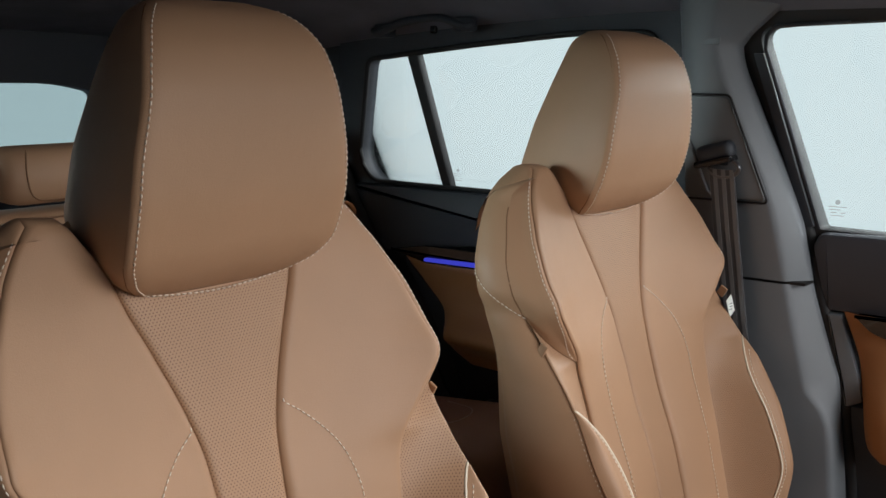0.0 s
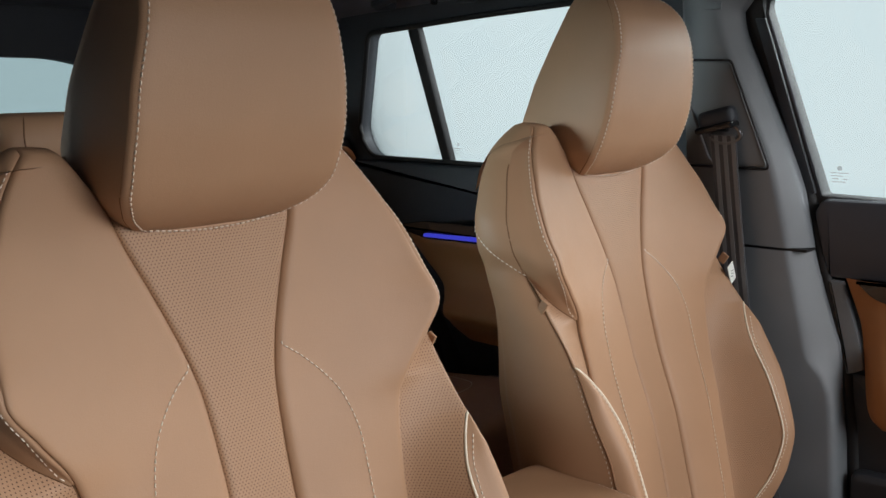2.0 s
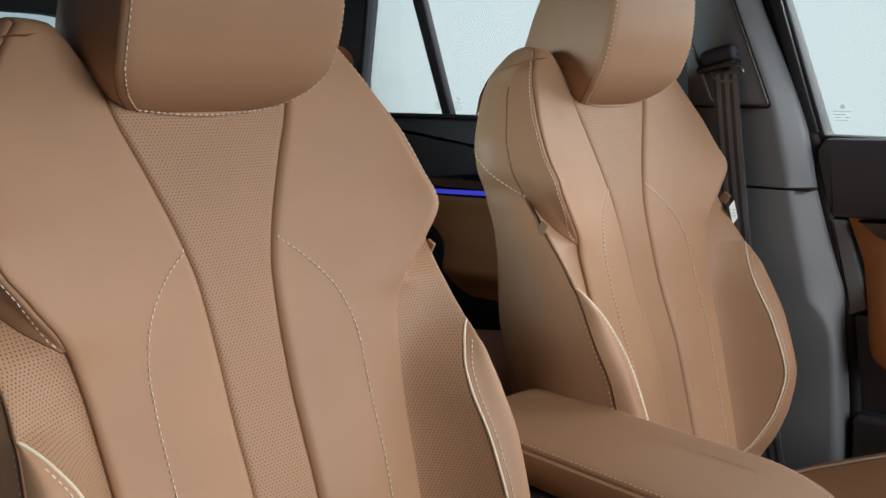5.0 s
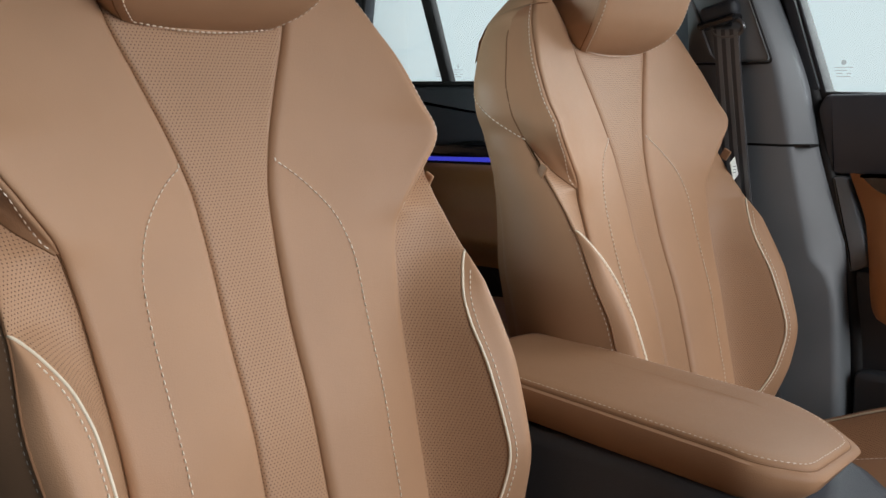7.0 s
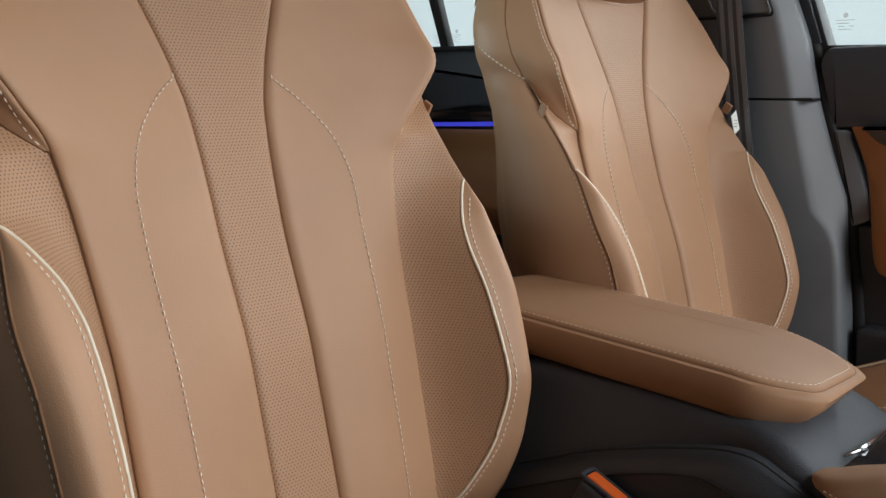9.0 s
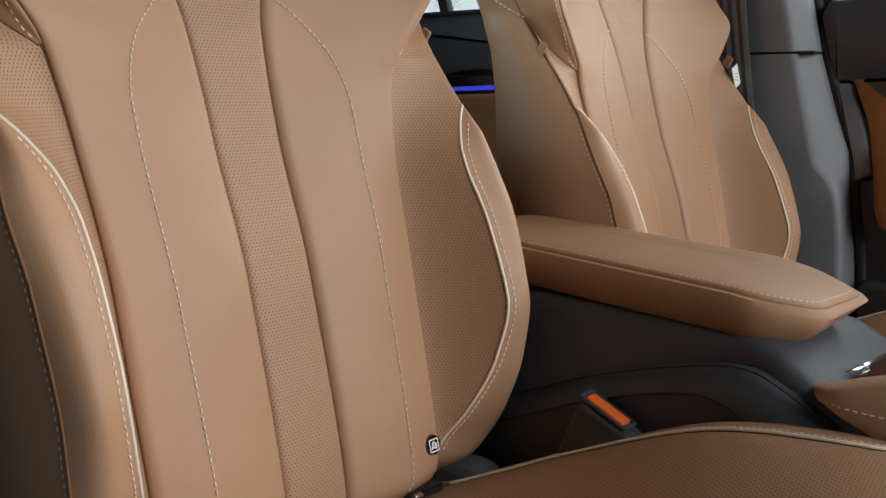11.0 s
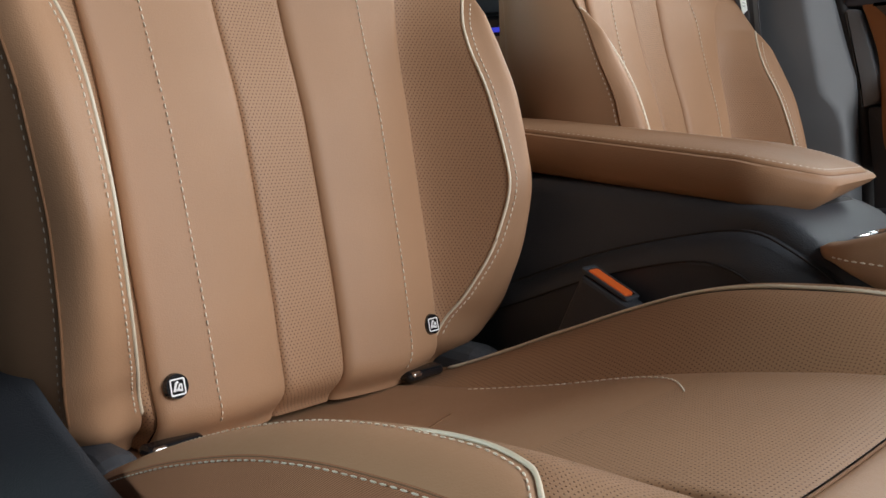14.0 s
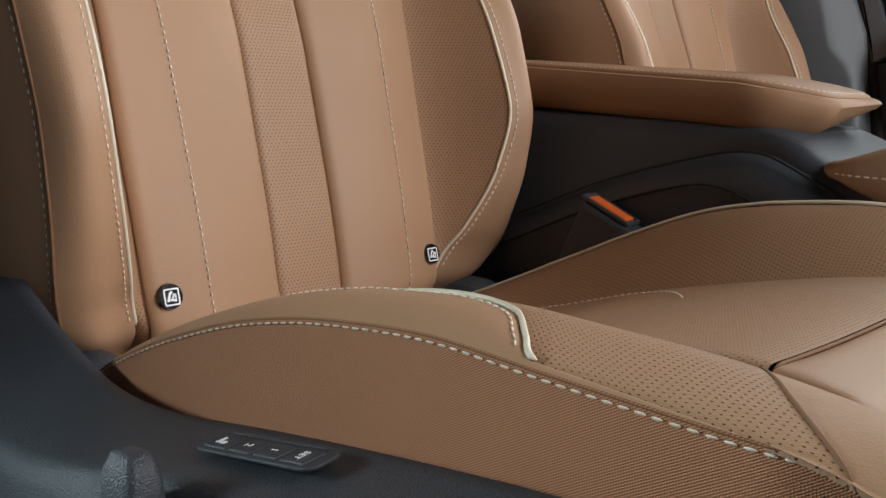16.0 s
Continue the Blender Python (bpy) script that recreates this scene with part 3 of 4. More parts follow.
    peri_r = [Vector((p.x - 0.0052, p.y - 0.0050, p.z)) for p in ring_r[6:-6]]
    low = [Vector((peri[0].x + (peri_r[0].x - peri[0].x) * s, peri[0].y - 0.002 * math.sin(math.pi * s), peri[0].z - 0.006 * math.sin(math.pi * s))) for s in spread(0.04, 0.96, 30)]
    loop = list(reversed(peri)) + low + peri_r
    part("stitching", stitches("stitching", even([p + Vector((0, -0.0022, 0)) for p in loop], 240), soft_thread, 0.0044, 0.0020, 0.0009), rest)
    for ring in (peri, peri_r):
        sgn = -1 if ring is peri else 1
        part("seam", tube("seam", even([p + Vector((0.0042 * sgn, 0.0065, 0)) for p in ring], 80), 0.0012, crease, 6), rest)
    # -------- cushion
    CREST = [(0.10, 0.285), (0.13, 0.294), (0.19, 0.320), (0.25, 0.348), (0.32, 0.376), (0.40, 0.400), (0.46, 0.410), (0.52, 0.414), (0.58, 0.410), (0.64, 0.405), (0.70, 0.400), (0.74, 0.392)]
    MID = [(0.06, 0.280), (0.10, 0.285), (0.13, 0.290), (0.19, 0.299), (0.30, 0.324), (0.38, 0.347), (0.46, 0.366), (0.50, 0.374), (0.55, 0.383), (0.60, 0.388), (0.64, 0.384), (0.68, 0.366), (0.71, 0.334), (0.735, 0.285), (0.74, 0.25)]
    CRX = [(0.10, 0.165), (0.15, 0.190), (0.25, 0.210), (0.40, 0.216), (0.50, 0.220), (0.535, 0.228), (0.557, 0.248), (0.572, 0.262), (0.70, 0.262)]
    VAL = [(0.10, 0.120), (0.20, 0.132), (0.40, 0.140), (0.55, 0.140), (0.66, 0.150), (0.70, 0.16)]
    EDG = [(0.10, 0.205), (0.20, 0.250), (0.30, 0.262), (0.55, 0.266), (0.66, 0.262), (0.70, 0.25)]

    def front_seam(s):
        return 0.606 + 0.055 * s + 0.030 * s**3

    def cush(k, s, q, sign):
        v, c, e = spl(q, VAL), spl(q, CRX), spl(q, EDG)
        zm, zc = spl(q, MID), spl(q, CREST) - 0.10 * sstep(0.70, 0.80, q)
        if sign > 0:
            zc += 0.009 * sstep(0.25, 0.42, q)
        ze = zc - 0.006
        cr = 0.220 if q > 0.5 else c
        if k == "mid":
            x = v * s
            z = zm - 0.004 * (1 - s * s) - edge_dip(v * (1 - abs(s)), 0.005, 0.009)
            return (x * sign, -q, z)
        if k == "inner":
            x = v + (c - v) * s
            t = min(1.0, (x - v) / (cr - v))
            z = zm - 0.005 + (zc - zm + 0.005) * (1 - (1 - t) ** 1.5)
            if x > cr:
                t = (x - cr) / max(1e-6, e - cr)
                z = zc + (ze - zc) * t * t
            return (x * sign, -q, z - edge_dip((c - v) * (1 - s), 0.002, 0.005))
        x = c + (e - c) * s
        t = max(0.0, (x - cr) / max(1e-6, e - cr))
        return (x * sign, -q, zc + (ze - zc) * t * t + 0.003 * math.sin(math.pi * s) * min(1, (e - c) / 0.03))

    qs = spread(0.075, 0.74, 102)
    qm = [q for q in qs if q <= 0.603]
    part("cushion_rear_panel", grid("cushion_rear_panel", [[cush("mid", -1 + 2 * s, q, 1) for s in cols(30)] for q in qs if q <= 0.44], leather, flip=True), seat, "smooth tan leather cushion panel")
    part("cushion_panel", grid("cushion_panel", [[cush("mid", -1 + 2 * s, q, 1) for s in cols(30)] for q in qs if 0.433 <= q <= 0.613], perf, flip=True, planar="y"), seat, "perforated tan leather cushion insert")
    nose = [[(p[0], p[1], p[2] - edge_dip((q - 0.610), 0.004, 0.01) * (1 - abs(2 * s - 1) ** 6)) for s, p in ((s, cush("mid", -1 + 2 * s, q, 1)) for s in cols(30))] for q in spread(0.612, 0.74, 24)]
    part("cushion_front", grid("cushion_front", nose, leather, flip=True), seat, "smooth tan leather cushion front")
    for sign in (-1, 1):
        part("cushion_bolster", grid("cushion_bolster", [[cush("inner", s, 0.075 + (front_seam(s) - 0.075) * t, sign) for s in cols(26)] for t in spread(0, 1, 90)], perf, flip=sign > 0, planar="y"), seat, "perforated tan leather cushion bolster")
        part("cushion_corner", grid("cushion_corner", [[cush("inner", s, front_seam(s) + (0.74 - front_seam(s)) * t, sign) for s in cols(26)] for t in spread(0, 1, 16)], leather, flip=sign > 0), seat)
        part("cushion_roll", grid("cushion_roll", [[cush("roll", s, q, sign) for s in cols(14)] for q in qs], leather, flip=sign > 0), seat, "smooth tan leather bolster edge")
        rows = []
        for q in qs:
            p = Vector(cush("roll", 1.0, q, sign))
            row = [tuple(p)]
            for t in spread(0, 1, 10)[1:]:
                row.append((p.x + sign * (0.010 * math.sin(math.pi * min(1, t * 0.8)) - 0.006 * t), p.y, p.z - 0.003 - (p.z - 0.20) * t))
            rows.append(row)
        part("cushion_side", grid("cushion_side", rows, cloth, flip=sign > 0), seat, "woven tan cloth cushion side")
        cord = even([Vector(cush("roll", 0.0, q, sign)) + Vector((0, 0, 0.0014 if sign > 0 else 0.001 - 0.003 * (1 - sstep(0.43, 0.49, q)))) for q in spread(0.125, 0.573, 100)], 130)
        part("piping", tube("piping", cord, 0.0017 if sign > 0 else 0.0014, piping, 8), seat, "cream leather piping")
        line = [Vector(cush("roll", min(0.8, 0.007 / max(0.009, spl(q, EDG) - spl(q, CRX))), q, sign)) + Vector((0, 0, 0.0006)) for q in spread(0.2, 0.562, 120)]
        part("stitching", stitches("stitching", even(line, 200), thread, 0.0040, 0.0018, 0.0005), seat)
        line = [Vector(cush("roll", 1.0, q, sign)) + Vector((0.0010 * sign, 0, -0.0030)) for q in spread(0.13, 0.735, 120)]
        part("stitching", stitches("stitching", even(line, 200), thread, 0.0044, 0.0020, 0.0006), seat)
        line = [Vector(cush("roll", 1.0, q, sign)) + Vector((-0.0005 * sign, 0, -0.0012)) for q in spread(0.13, 0.735, 120)]
        part("seam", tube("seam", even(line, 120), 0.0008, crease, 6), seat)
        line = [Vector(cush("mid", 1.0, q, sign)) + Vector((0, 0, -0.001)) for q in spread(0.13, 0.66, 60)]
        part("seam", tube("seam", even(line, 80), 0.0010, crease, 6), seat)
        line = [Vector(cush("inner", s, front_seam(s), sign)) for s in spread(0, 1, 30)]
        part("seam", tube("seam", even(line, 40), 0.0009, crease, 6), seat)
        arc = smooth_path([(0.118, -0.205, 0), (0.124, -0.26, 0), (0.128, -0.33, 0), (0.126, -0.385, 0), (0.112, -0.420, 0), (0.074, -0.450, 0)], 70)
        if sign < 0:
            arc = arc[:45]
        part("stitching", stitches("stitching", [Vector((p.x * sign, p.y, spl(-p.y, MID) - 0.004 * (1 - (p.x / 0.14) ** 2) + 0.0004)) for p in arc], thread, 0.0042, 0.0026), seat)
    fold = smooth_path([(0.036, -0.258, 0), (-0.03, -0.285, 0), (-0.09, -0.318, 0), (-0.128, -0.345, 0)], 40)
    part("seam", tube("seam", [Vector((p.x, p.y, spl(-p.y, MID) - 0.004 * (1 - (p.x / 0.14) ** 2) - 0.0002)) for p in fold], 0.0011, crease, 6), seat)
    line = [Vector(cush("mid", u, 0.612, 1)) for u in spread(-0.98, 0.98, 40)]
    part("seam", tube("seam", even(line, 60), 0.0010, crease, 6), seat)
    part("cushion_base", loft("cushion_base", [[(x * k, y, z) for x, y in ((-0.25, -0.66), (0.25, -0.66), (0.235, -0.10), (-0.235, -0.10))] for z, k in ((0.10, 0.9), (0.20, 1.0), (0.27, 1.0))], soft_black), seat, "black seat base under the cushion")
    # isofix guide mouths in the gap between backrest and cushion
    for x in (-0.148, 0.140):
        mouth = part("anchor_guide", box("anchor_guide", (0.052, 0.018, 0.011), gloss_black, (x, -0.124, 0.297), 0.005, 3), seat, "black anchor guide in the seat gap")
        part("guide_clip", box("guide_clip", (0.012, 0.006, 0.005), chrome, (x - 0.016, -0.133, 0.300), 0.002, 2), mouth, "bright metal clip")
    for sign in (-1, 1):
        part("recliner_cover", box("recliner_cover", (0.05, 0.18, 0.14), grey_cloth if sign > 0 else soft_black, (sign * 0.212, -0.075, 0.245), 0.03, 4), seat, "cloth gusset at the backrest foot")
    return seat


driver_seat = make_seat("tan leather front seat with cream piping, beside the open doorway", "front seats")
passenger_seat = copy_thing(driver_seat, Matrix.Translation((0.737, 0.007, -0.004)))
passenger_seat["label"] = "tan leather front seat with cream piping, beside the belt pillar"

# ---------------------------------------------------------------- shell of the car


def tilted(me, x0, k=0.0, z0=0.86):
    """Shift a slab so that its face leans inwards with height."""
    for v in me.vertices:
        v.co.x += x0 - k * (v.co.z - z0)
    me.update()
    return me


floor = thing("floor", box("floor", (1.5, 3.0, 0.04), carpet, (0.37, 0.35, 0.0), 0.004), "black carpeted car floor", "floor", kind="structure")
ground = thing("ground", box("ground", (30, 30, 0.1), floor_mat, (0.37, 0, -0.45), 0), "grey studio floor", "floor", kind="structure")
backdrop = thing("backdrop", plate("backdrop", [(6.5, -9), (6.5, 6.0), (4.5, 7.5), (-9, 7.5), (-9, 7.8), (4.7, 7.8), (6.8, 6.2), (6.8, -9)], 6.0, backdrop_mat, 0, None, "z"), "pale grey self-glowing studio wall", "backdrop", kind="structure")
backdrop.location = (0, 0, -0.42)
# Unseen dark panel, added to keep light off the near seat's outer side.
thing("wall_studio", box("wall_studio", (0.2, 18.0, 6.0), blocker_dark, (-4.2, 0, 2.6), 0), "unseen dark panel added to block light at the open doorway", "wall", kind="structure")

# headliner: a domed sheet, with the roof skin over it
rows = []
for y in spread(-0.75, 1.72, 24):
    zc = 1.315 - 0.060 * ((y - 0.15) / 1.2) ** 2
    rows.append([(0.37 + 0.67 * u, y, zc - 0.085 * abs(u) ** 4) for u in spread(-1, 1, 24)])
thing("ceiling", grid("ceiling", rows, headliner_mat, flip=True), "dark fabric headliner", "ceiling", kind="structure")
thing("roof", grid("roof", [[(0.37 + (x - 0.37) * 1.06, y, z + 0.05) for x, y, z in r] for r in rows], paint), "grey outer roof skin", "roof", kind="structure")
# Unseen body side: shades the near seat, its opening passes the rear lamp.
thing("wall_near", plate("wall_near", [(0.02, -0.1), (1.72, -0.1), (1.72, 1.28), (0.02, 1.28)], 0.05, soft_black, 0.006, rounded([(0.44, 0.88), (1.25, 0.88), (1.10, 1.19), (0.44, 1.22)], 0.03)), "unseen dark near body side, shading the near seat", "wall", kind="structure").location = (-0.40, 0, 0)
# Unseen second skin, added to stop rear lamp light reaching the near seat.
thing("wall_outer", plate("wall_outer", [(0.02, -0.1), (1.72, -0.1), (1.72, 1.22), (0.02, 1.22)], 0.04, paint, 0.006, rounded([(0.46, 0.88), (1.32, 0.88), (1.15, 1.16), (0.46, 1.18)], 0.03)), "unseen grey outer body side, added to block the rear lamp", "wall", kind="structure").location = (-0.60, 0, 0)
thing("wall_far", plate("wall_far", [(-0.9, -0.1), (1.72, -0.1), (1.72, 0.20), (-0.9, 0.20)], 0.05, soft_black, 0.006), "dark sill trim of the far body side", "wall", kind="structure").location = (1.12, 0, 0)
# Unseen block; its height decides how much front light reaches the cushions.
thing("wall_front", plate("wall_front", [(-0.36, 0.0), (1.10, 0.0), (1.10, 0.54), (-0.36, 0.54)], 0.25, soft_black, 0.04, None, "y"), "unseen black dashboard block, height set to trim front light", "wall", kind="structure").location = (0, -1.40, 0)

# tailgate with the rear window
hole = rounded([(-0.20, 0.93), (0.66, 0.93), (0.70, 1.095), (0.60, 1.118), (-0.20, 1.128)], [0.03, 0.03, 0.025, 0.05, 0.03])
thing("wall_rear", plate("wall_rear", [(-0.40, 0.0), (1.15, 0.0), (1.15, 1.32), (-0.40, 1.32)], 0.05, soft_black, 0.004, hole, "y"), "dark tailgate trim round the rear window", "tailgate", kind="structure").location = (0, 1.50, 0)
rear_pane = thing("window_3", plate("window_3", [(-0.23, 0.90), (0.73, 0.90), (0.73, 1.15), (-0.23, 1.15)], 0.004, tinted_glass, 0, None, "y"), "clear rear window glass", "window", kind="structure")
rear_pane.location = (0, 1.552, 0)
rear_pane.visible_shadow = False
parcel = thing("parcel_shelf", box("parcel_shelf", (1.40, 0.45, 0.03), carpet, (0.37, 1.29, 0.80), 0.008), "dark carpeted parcel shelf behind the rear seat", "shelf")

# ---------------------------------------------------------------- far rear door
rear_door = holder("rear_door", "rear car door with tan panel and blue light line, closed", "car door")
opening = rounded([(0.16, 0.876), (0.935, 0.879), (0.965, 0.935), (0.880, 1.168), (0.561, 1.191), (0.294, 1.206), (0.13, 1.20)], [0.01, 0.03, 0.05, 0.02, 0.02, 0.05, 0.03])
part("window_frame", tilted(plate("window_frame", [(0.05, 0.845), (1.04, 0.845), (1.04, 0.93), (0.955, 1.28), (0.05, 1.28)], 0.035, soft_black, 0.004, opening), 1.10, 0.2), rear_door, "black window frame")
part("window_seal", tilted(tube("window_seal", [Vector((-0.004, a, b)) for a, b in opening + opening[:1]], 0.006, rubber, 8), 1.10, 0.2), rear_door)
pane = part("pane", tilted(plate("pane", [(0.1, 0.85), (0.99, 0.85), (0.93, 1.22), (0.1, 1.23)], 0.004, glass, 0), 1.122, 0.2), rear_door, "clear window glass")
pane.visible_shadow = False
part("divider_bar", tilted(plate("divider_bar", [(0.680, 0.870), (0.706, 0.870), (0.760, 1.185), (0.728, 1.185)], 0.022, rubber, 0.004), 1.098, 0.2), rear_door, "black bar between window and quarter glass")
part("belt_panel", tilted(plate("belt_panel", rounded([(0.06, 0.74), (0.60, 0.752), (0.74, 0.735), (0.88, 0.715), (1.00, 0.872), (0.06, 0.872)], 0.015), 0.06, soft_black, 0.012), 1.075), rear_door, "black soft upper door panel")
part("trim_inlay", tilted(plate("trim_inlay", rounded([(0.06, 0.712), (0.74, 0.700), (0.86, 0.722), (0.74, 0.742), (0.06, 0.758)], 0.01), 0.03, gloss_black, 0.004), 1.070), rear_door, "gloss black inlay")
part("light_strip", tilted(plate("light_strip", rounded([(0.10, 0.722), (0.735, 0.707), (0.735, 0.715), (0.10, 0.735)], 0.003), 0.012, led, 0.002), 1.058), rear_door, "glowing blue light strip")
rows = []
for z in spread(0.475, 0.735, 26):
    rear = spl(z, [(0.475, 0.640), (0.50, 0.690), (0.53, 0.712), (0.58, 0.712), (0.65, 0.775), (0.72, 0.846), (0.735, 0.85)])
    bulge = 0.055 * math.exp(-((z - 0.545) / 0.035) ** 2) + 0.02 * math.exp(-((z - 0.70) / 0.03) ** 2)
    rows.append([(1.105 - bulge * sstep(0, 0.06, rear - y) - 0.012 * sstep(0, 0.02, rear - y), y, z) for y in spread(0.08, rear, 24)])
part("door_card", grid("door_card", rows, tan_trim, flip=True), rear_door, "tan padded door card with armrest")
part("lower_panel", tilted(plate("lower_panel", rounded([(0.06, 0.04), (0.52, 0.04), (0.60, 0.30), (0.72, 0.50), (0.86, 0.70), (0.06, 0.73)], 0.03), 0.04, soft_black, 0.01), 1.112), rear_door, "black lower door panel")
part("map_pocket", tilted(plate("map_pocket", rounded([(0.06, 0.12), (0.50, 0.12), (0.60, 0.40), (0.06, 0.42)], 0.04), 0.05, plastic, 0.015), 1.070), rear_door, "charcoal plastic door pocket")
part("door_seal", tube("door_seal", smooth_path([(1.075, 1.03, 0.93), (1.075, 1.0, 0.875), (1.075, 0.905, 0.715), (1.075, 0.79, 0.54), (1.075, 0.70, 0.40), (1.075, 0.62, 0.20)], 40), 0.016, rubber, 8), rear_door, "black rubber door seal")
thing("pillar_c", tilted(plate("pillar_c", [(1.03, 0.10), (1.60, 0.10), (1.60, 1.30), (0.95, 1.30), (1.03, 0.92)], 0.04, soft_black, 0.01), 1.085, 0.12), "black trim of the rear pillar", "pillar", kind="structure")

thing("quarter_trim", plate("quarter_trim", [(0.30, -0.05), (1.70, -0.05), (1.70, 0.86), (0.95, 0.86), (0.55, 0.75)], 0.03, soft_black, 0.004), "black trim behind the rear door edge", "body trim", kind="structure").location = (1.16, 0, 0)

# print on the glass corners
for name, y, z, x in (("glass_mark", 0.73, 0.898, 1.112), ("glass_mark", 0.675, 0.897, 1.112), ("glass_mark", -0.172, 0.890, 1.118)):
    mark = holder(name, "small grey printed mark on the window glass", "glass mark", (x, y, z))
    part("roundel", tilted(plate("roundel", [(0.0042 * math.cos(a), 0.020 + 0.0042 * math.sin(a)) for a in spread(0, 2 * math.pi, 12)[:-1]], 0.0006, ink, 0), 0), mark)
    for dy, dz, w in ((0, 0.012, 0.030), (0.004, 0.007, 0.020), (-0.010, 0.002, 0.008), (0.006, 0.002, 0.010), (0.0, -0.003, 0.022)):
        part("print_bar", box("print_bar", (0.0006, w, 0.0012), ink, (0, dy, dz), 0), mark)

# ---------------------------------------------------------------- belt pillar
pillar = holder("belt_pillar", "grey plastic pillar trim between the far doors", "pillar")


def pillar_rows(z0, z1, rear, inner, outer, face, n=28):
    rows = []
    for z in spread(z0, z1, n):
        x, yi, yo, yr = face(z), spl(z, inner), spl(z, outer), rear(z)
        rows.append([(x + 0.12, yr + 0.01, z), (x + 0.012, yr, z), (x, yr - 0.012, z), (x - 0.002, (yr + yi) / 2, z), (x, yi + 0.010, z), (x + 0.003, yi + 0.002, z), (x + 0.010, yi - 0.004, z), (x + 0.032, yo + 0.004, z), (x + 0.040, yo, z), (x + 0.12, yo + 0.004, z)])
    return rows


UP_IN = [(0.772, -0.117), (0.90, -0.092), (0.923, -0.086), (1.087, -0.023), (1.14, -0.004), (1.19, 0.004), (1.28, -0.02)]
UP_OUT = [(0.772, -0.147), (0.889, -0.118), (1.089, -0.044), (1.14, -0.026), (1.17, -0.022), (1.20, -0.050), (1.28, -0.16)]
upper_rows = pillar_rows(0.774, 1.28, lambda z: 0.072, UP_IN, UP_OUT, lambda z: 1.052 - 0.15 * (z - 0.8))
part("upper_trim", grid("upper_trim", upper_rows, pillar_mat), pillar, "grey grained upper pillar trim")
LO_IN = [(0.05, -0.235), (0.42, -0.214), (0.545, -0.200), (0.565, -0.185), (0.585, -0.165), (0.64, -0.150), (0.77, -0.117)]
LO_OUT = [(0.05, -0.245), (0.42, -0.224), (0.56, -0.208), (0.60, -0.205), (0.644, -0.190), (0.77, -0.147)]
part("lower_trim", grid("lower_trim", pillar_rows(0.03, 0.770, lambda z: 0.085, LO_IN, LO_OUT, lambda z: 1.052), pillar_mat), pillar, "grey grained lower pillar trim")
# Backing added behind the trim to stop light through its gaps.
part("pillar_core", plate("pillar_core", [(-0.20, 0.03), (0.07, 0.03), (0.07, 1.26), (-0.01, 1.26), (-0.10, 0.85)], 0.03, rubber, 0.002), pillar).location = (1.125, 0, 0)
part("trim_gap", box("trim_gap", (0.09, 0.226, 0.005), rubber, (1.105, -0.034, 0.772), 0.001), pillar)
panel = tilted(plate("slot_panel", rounded([(0.066, 0.912), (-0.083, 0.912), (-0.020, 1.088), (0.066, 1.090)], [0.004, 0.012, 0.008, 0.004]), 0.008, pillar_mat, 0.003), 1.046, 0.15, 0.8)
part("slot_panel", panel, pillar, "raised panel round the belt guide")
part("panel_groove", tilted(tube("panel_groove", [Vector((-0.001, a, b)) for a, b in rounded([(0.068, 0.909), (-0.088, 0.909), (-0.023, 1.091), (0.068, 1.093)], [0.004, 0.012, 0.008, 0.004])], 0.0022, rubber, 6), 1.047, 0.15, 0.8), pillar)
part("slot_rim", tilted(tube("slot_rim", [Vector((0, a, b)) for a, b in ((0.068, 1.085), (0.067, 1.045), (0.045, 0.99), (0.022, 0.925), (0.012, 0.915), (0.008, 0.925))], 0.0030, webbing_light, 8), 1.043, 0.15, 0.8), pillar, "pale rim of the belt slot")
part("pillar_badge", box("pillar_badge", (0.004, 0.034, 0.012), pillar_mat, (0.996, 0.012, 1.180), 0.0018), pillar, "small embossed airbag mark")
belt = holder("seat_belt", "charcoal seat belt hanging from its pillar guide", "seat belt")
guide = part("belt_guide", box("belt_guide", (0.030, 0.068, 0.030), plastic, (1.008, 0.0, 0.995), 0.012, 4, Matrix.Rotation(radians(-14), 4, "X")), belt, "charcoal swivelling belt guide")
part("guide_cap", box("guide_cap", (0.034, 0.070, 0.012), gloss_black, (1.006, -0.001, 0.978), 0.005, 3, Matrix.Rotation(radians(-14), 4, "X")), guide)
part("guide_back", box("guide_back", (0.012, 0.055, 0.060), soft_black, (1.024, 0.008, 1.0), 0.006, 3), guide)
part("guide_ring", tube("guide_ring", [Vector((1.006, -0.016 + 0.028 * math.cos(a), 0.968 + 0.016 * math.sin(a))) for a in spread(0, 2 * math.pi, 24)], 0.004, steel, 8), guide, "steel loop")


def strap(name, y0, y1, mat, dx, half):
    rows = []
    for z in spread(0.10, 0.965, 30):
        c = spl(z, [(0.10, -0.155), (0.40, -0.100), (0.70, -0.043), (0.965, -0.014)])
        x = spl(z, [(0.10, 1.045), (0.60, 1.022), (0.965, 1.004)]) + 0.004 * noise.noise((0, 0, z * 6)) + dx
        rows.append([(x - 0.0012, c + y0 * half, z), (x - 0.0012, c + y1 * half, z), (x + 0.0012, c + y1 * half, z), (x + 0.0012, c + y0 * half, z)])
    return loft(name, rows, mat)


part("webbing", strap("webbing", -1, 1, webbing, 0.0, 0.0225), belt, "charcoal woven belt webbing")
for a, b in ((-0.95, -0.62), (-0.28, 0.05), (0.40, 0.72)):
    part("webbing_stripe", strap("webbing_stripe", a, b, webbing_light, -0.0006, 0.0225), belt, "paler woven stripe")

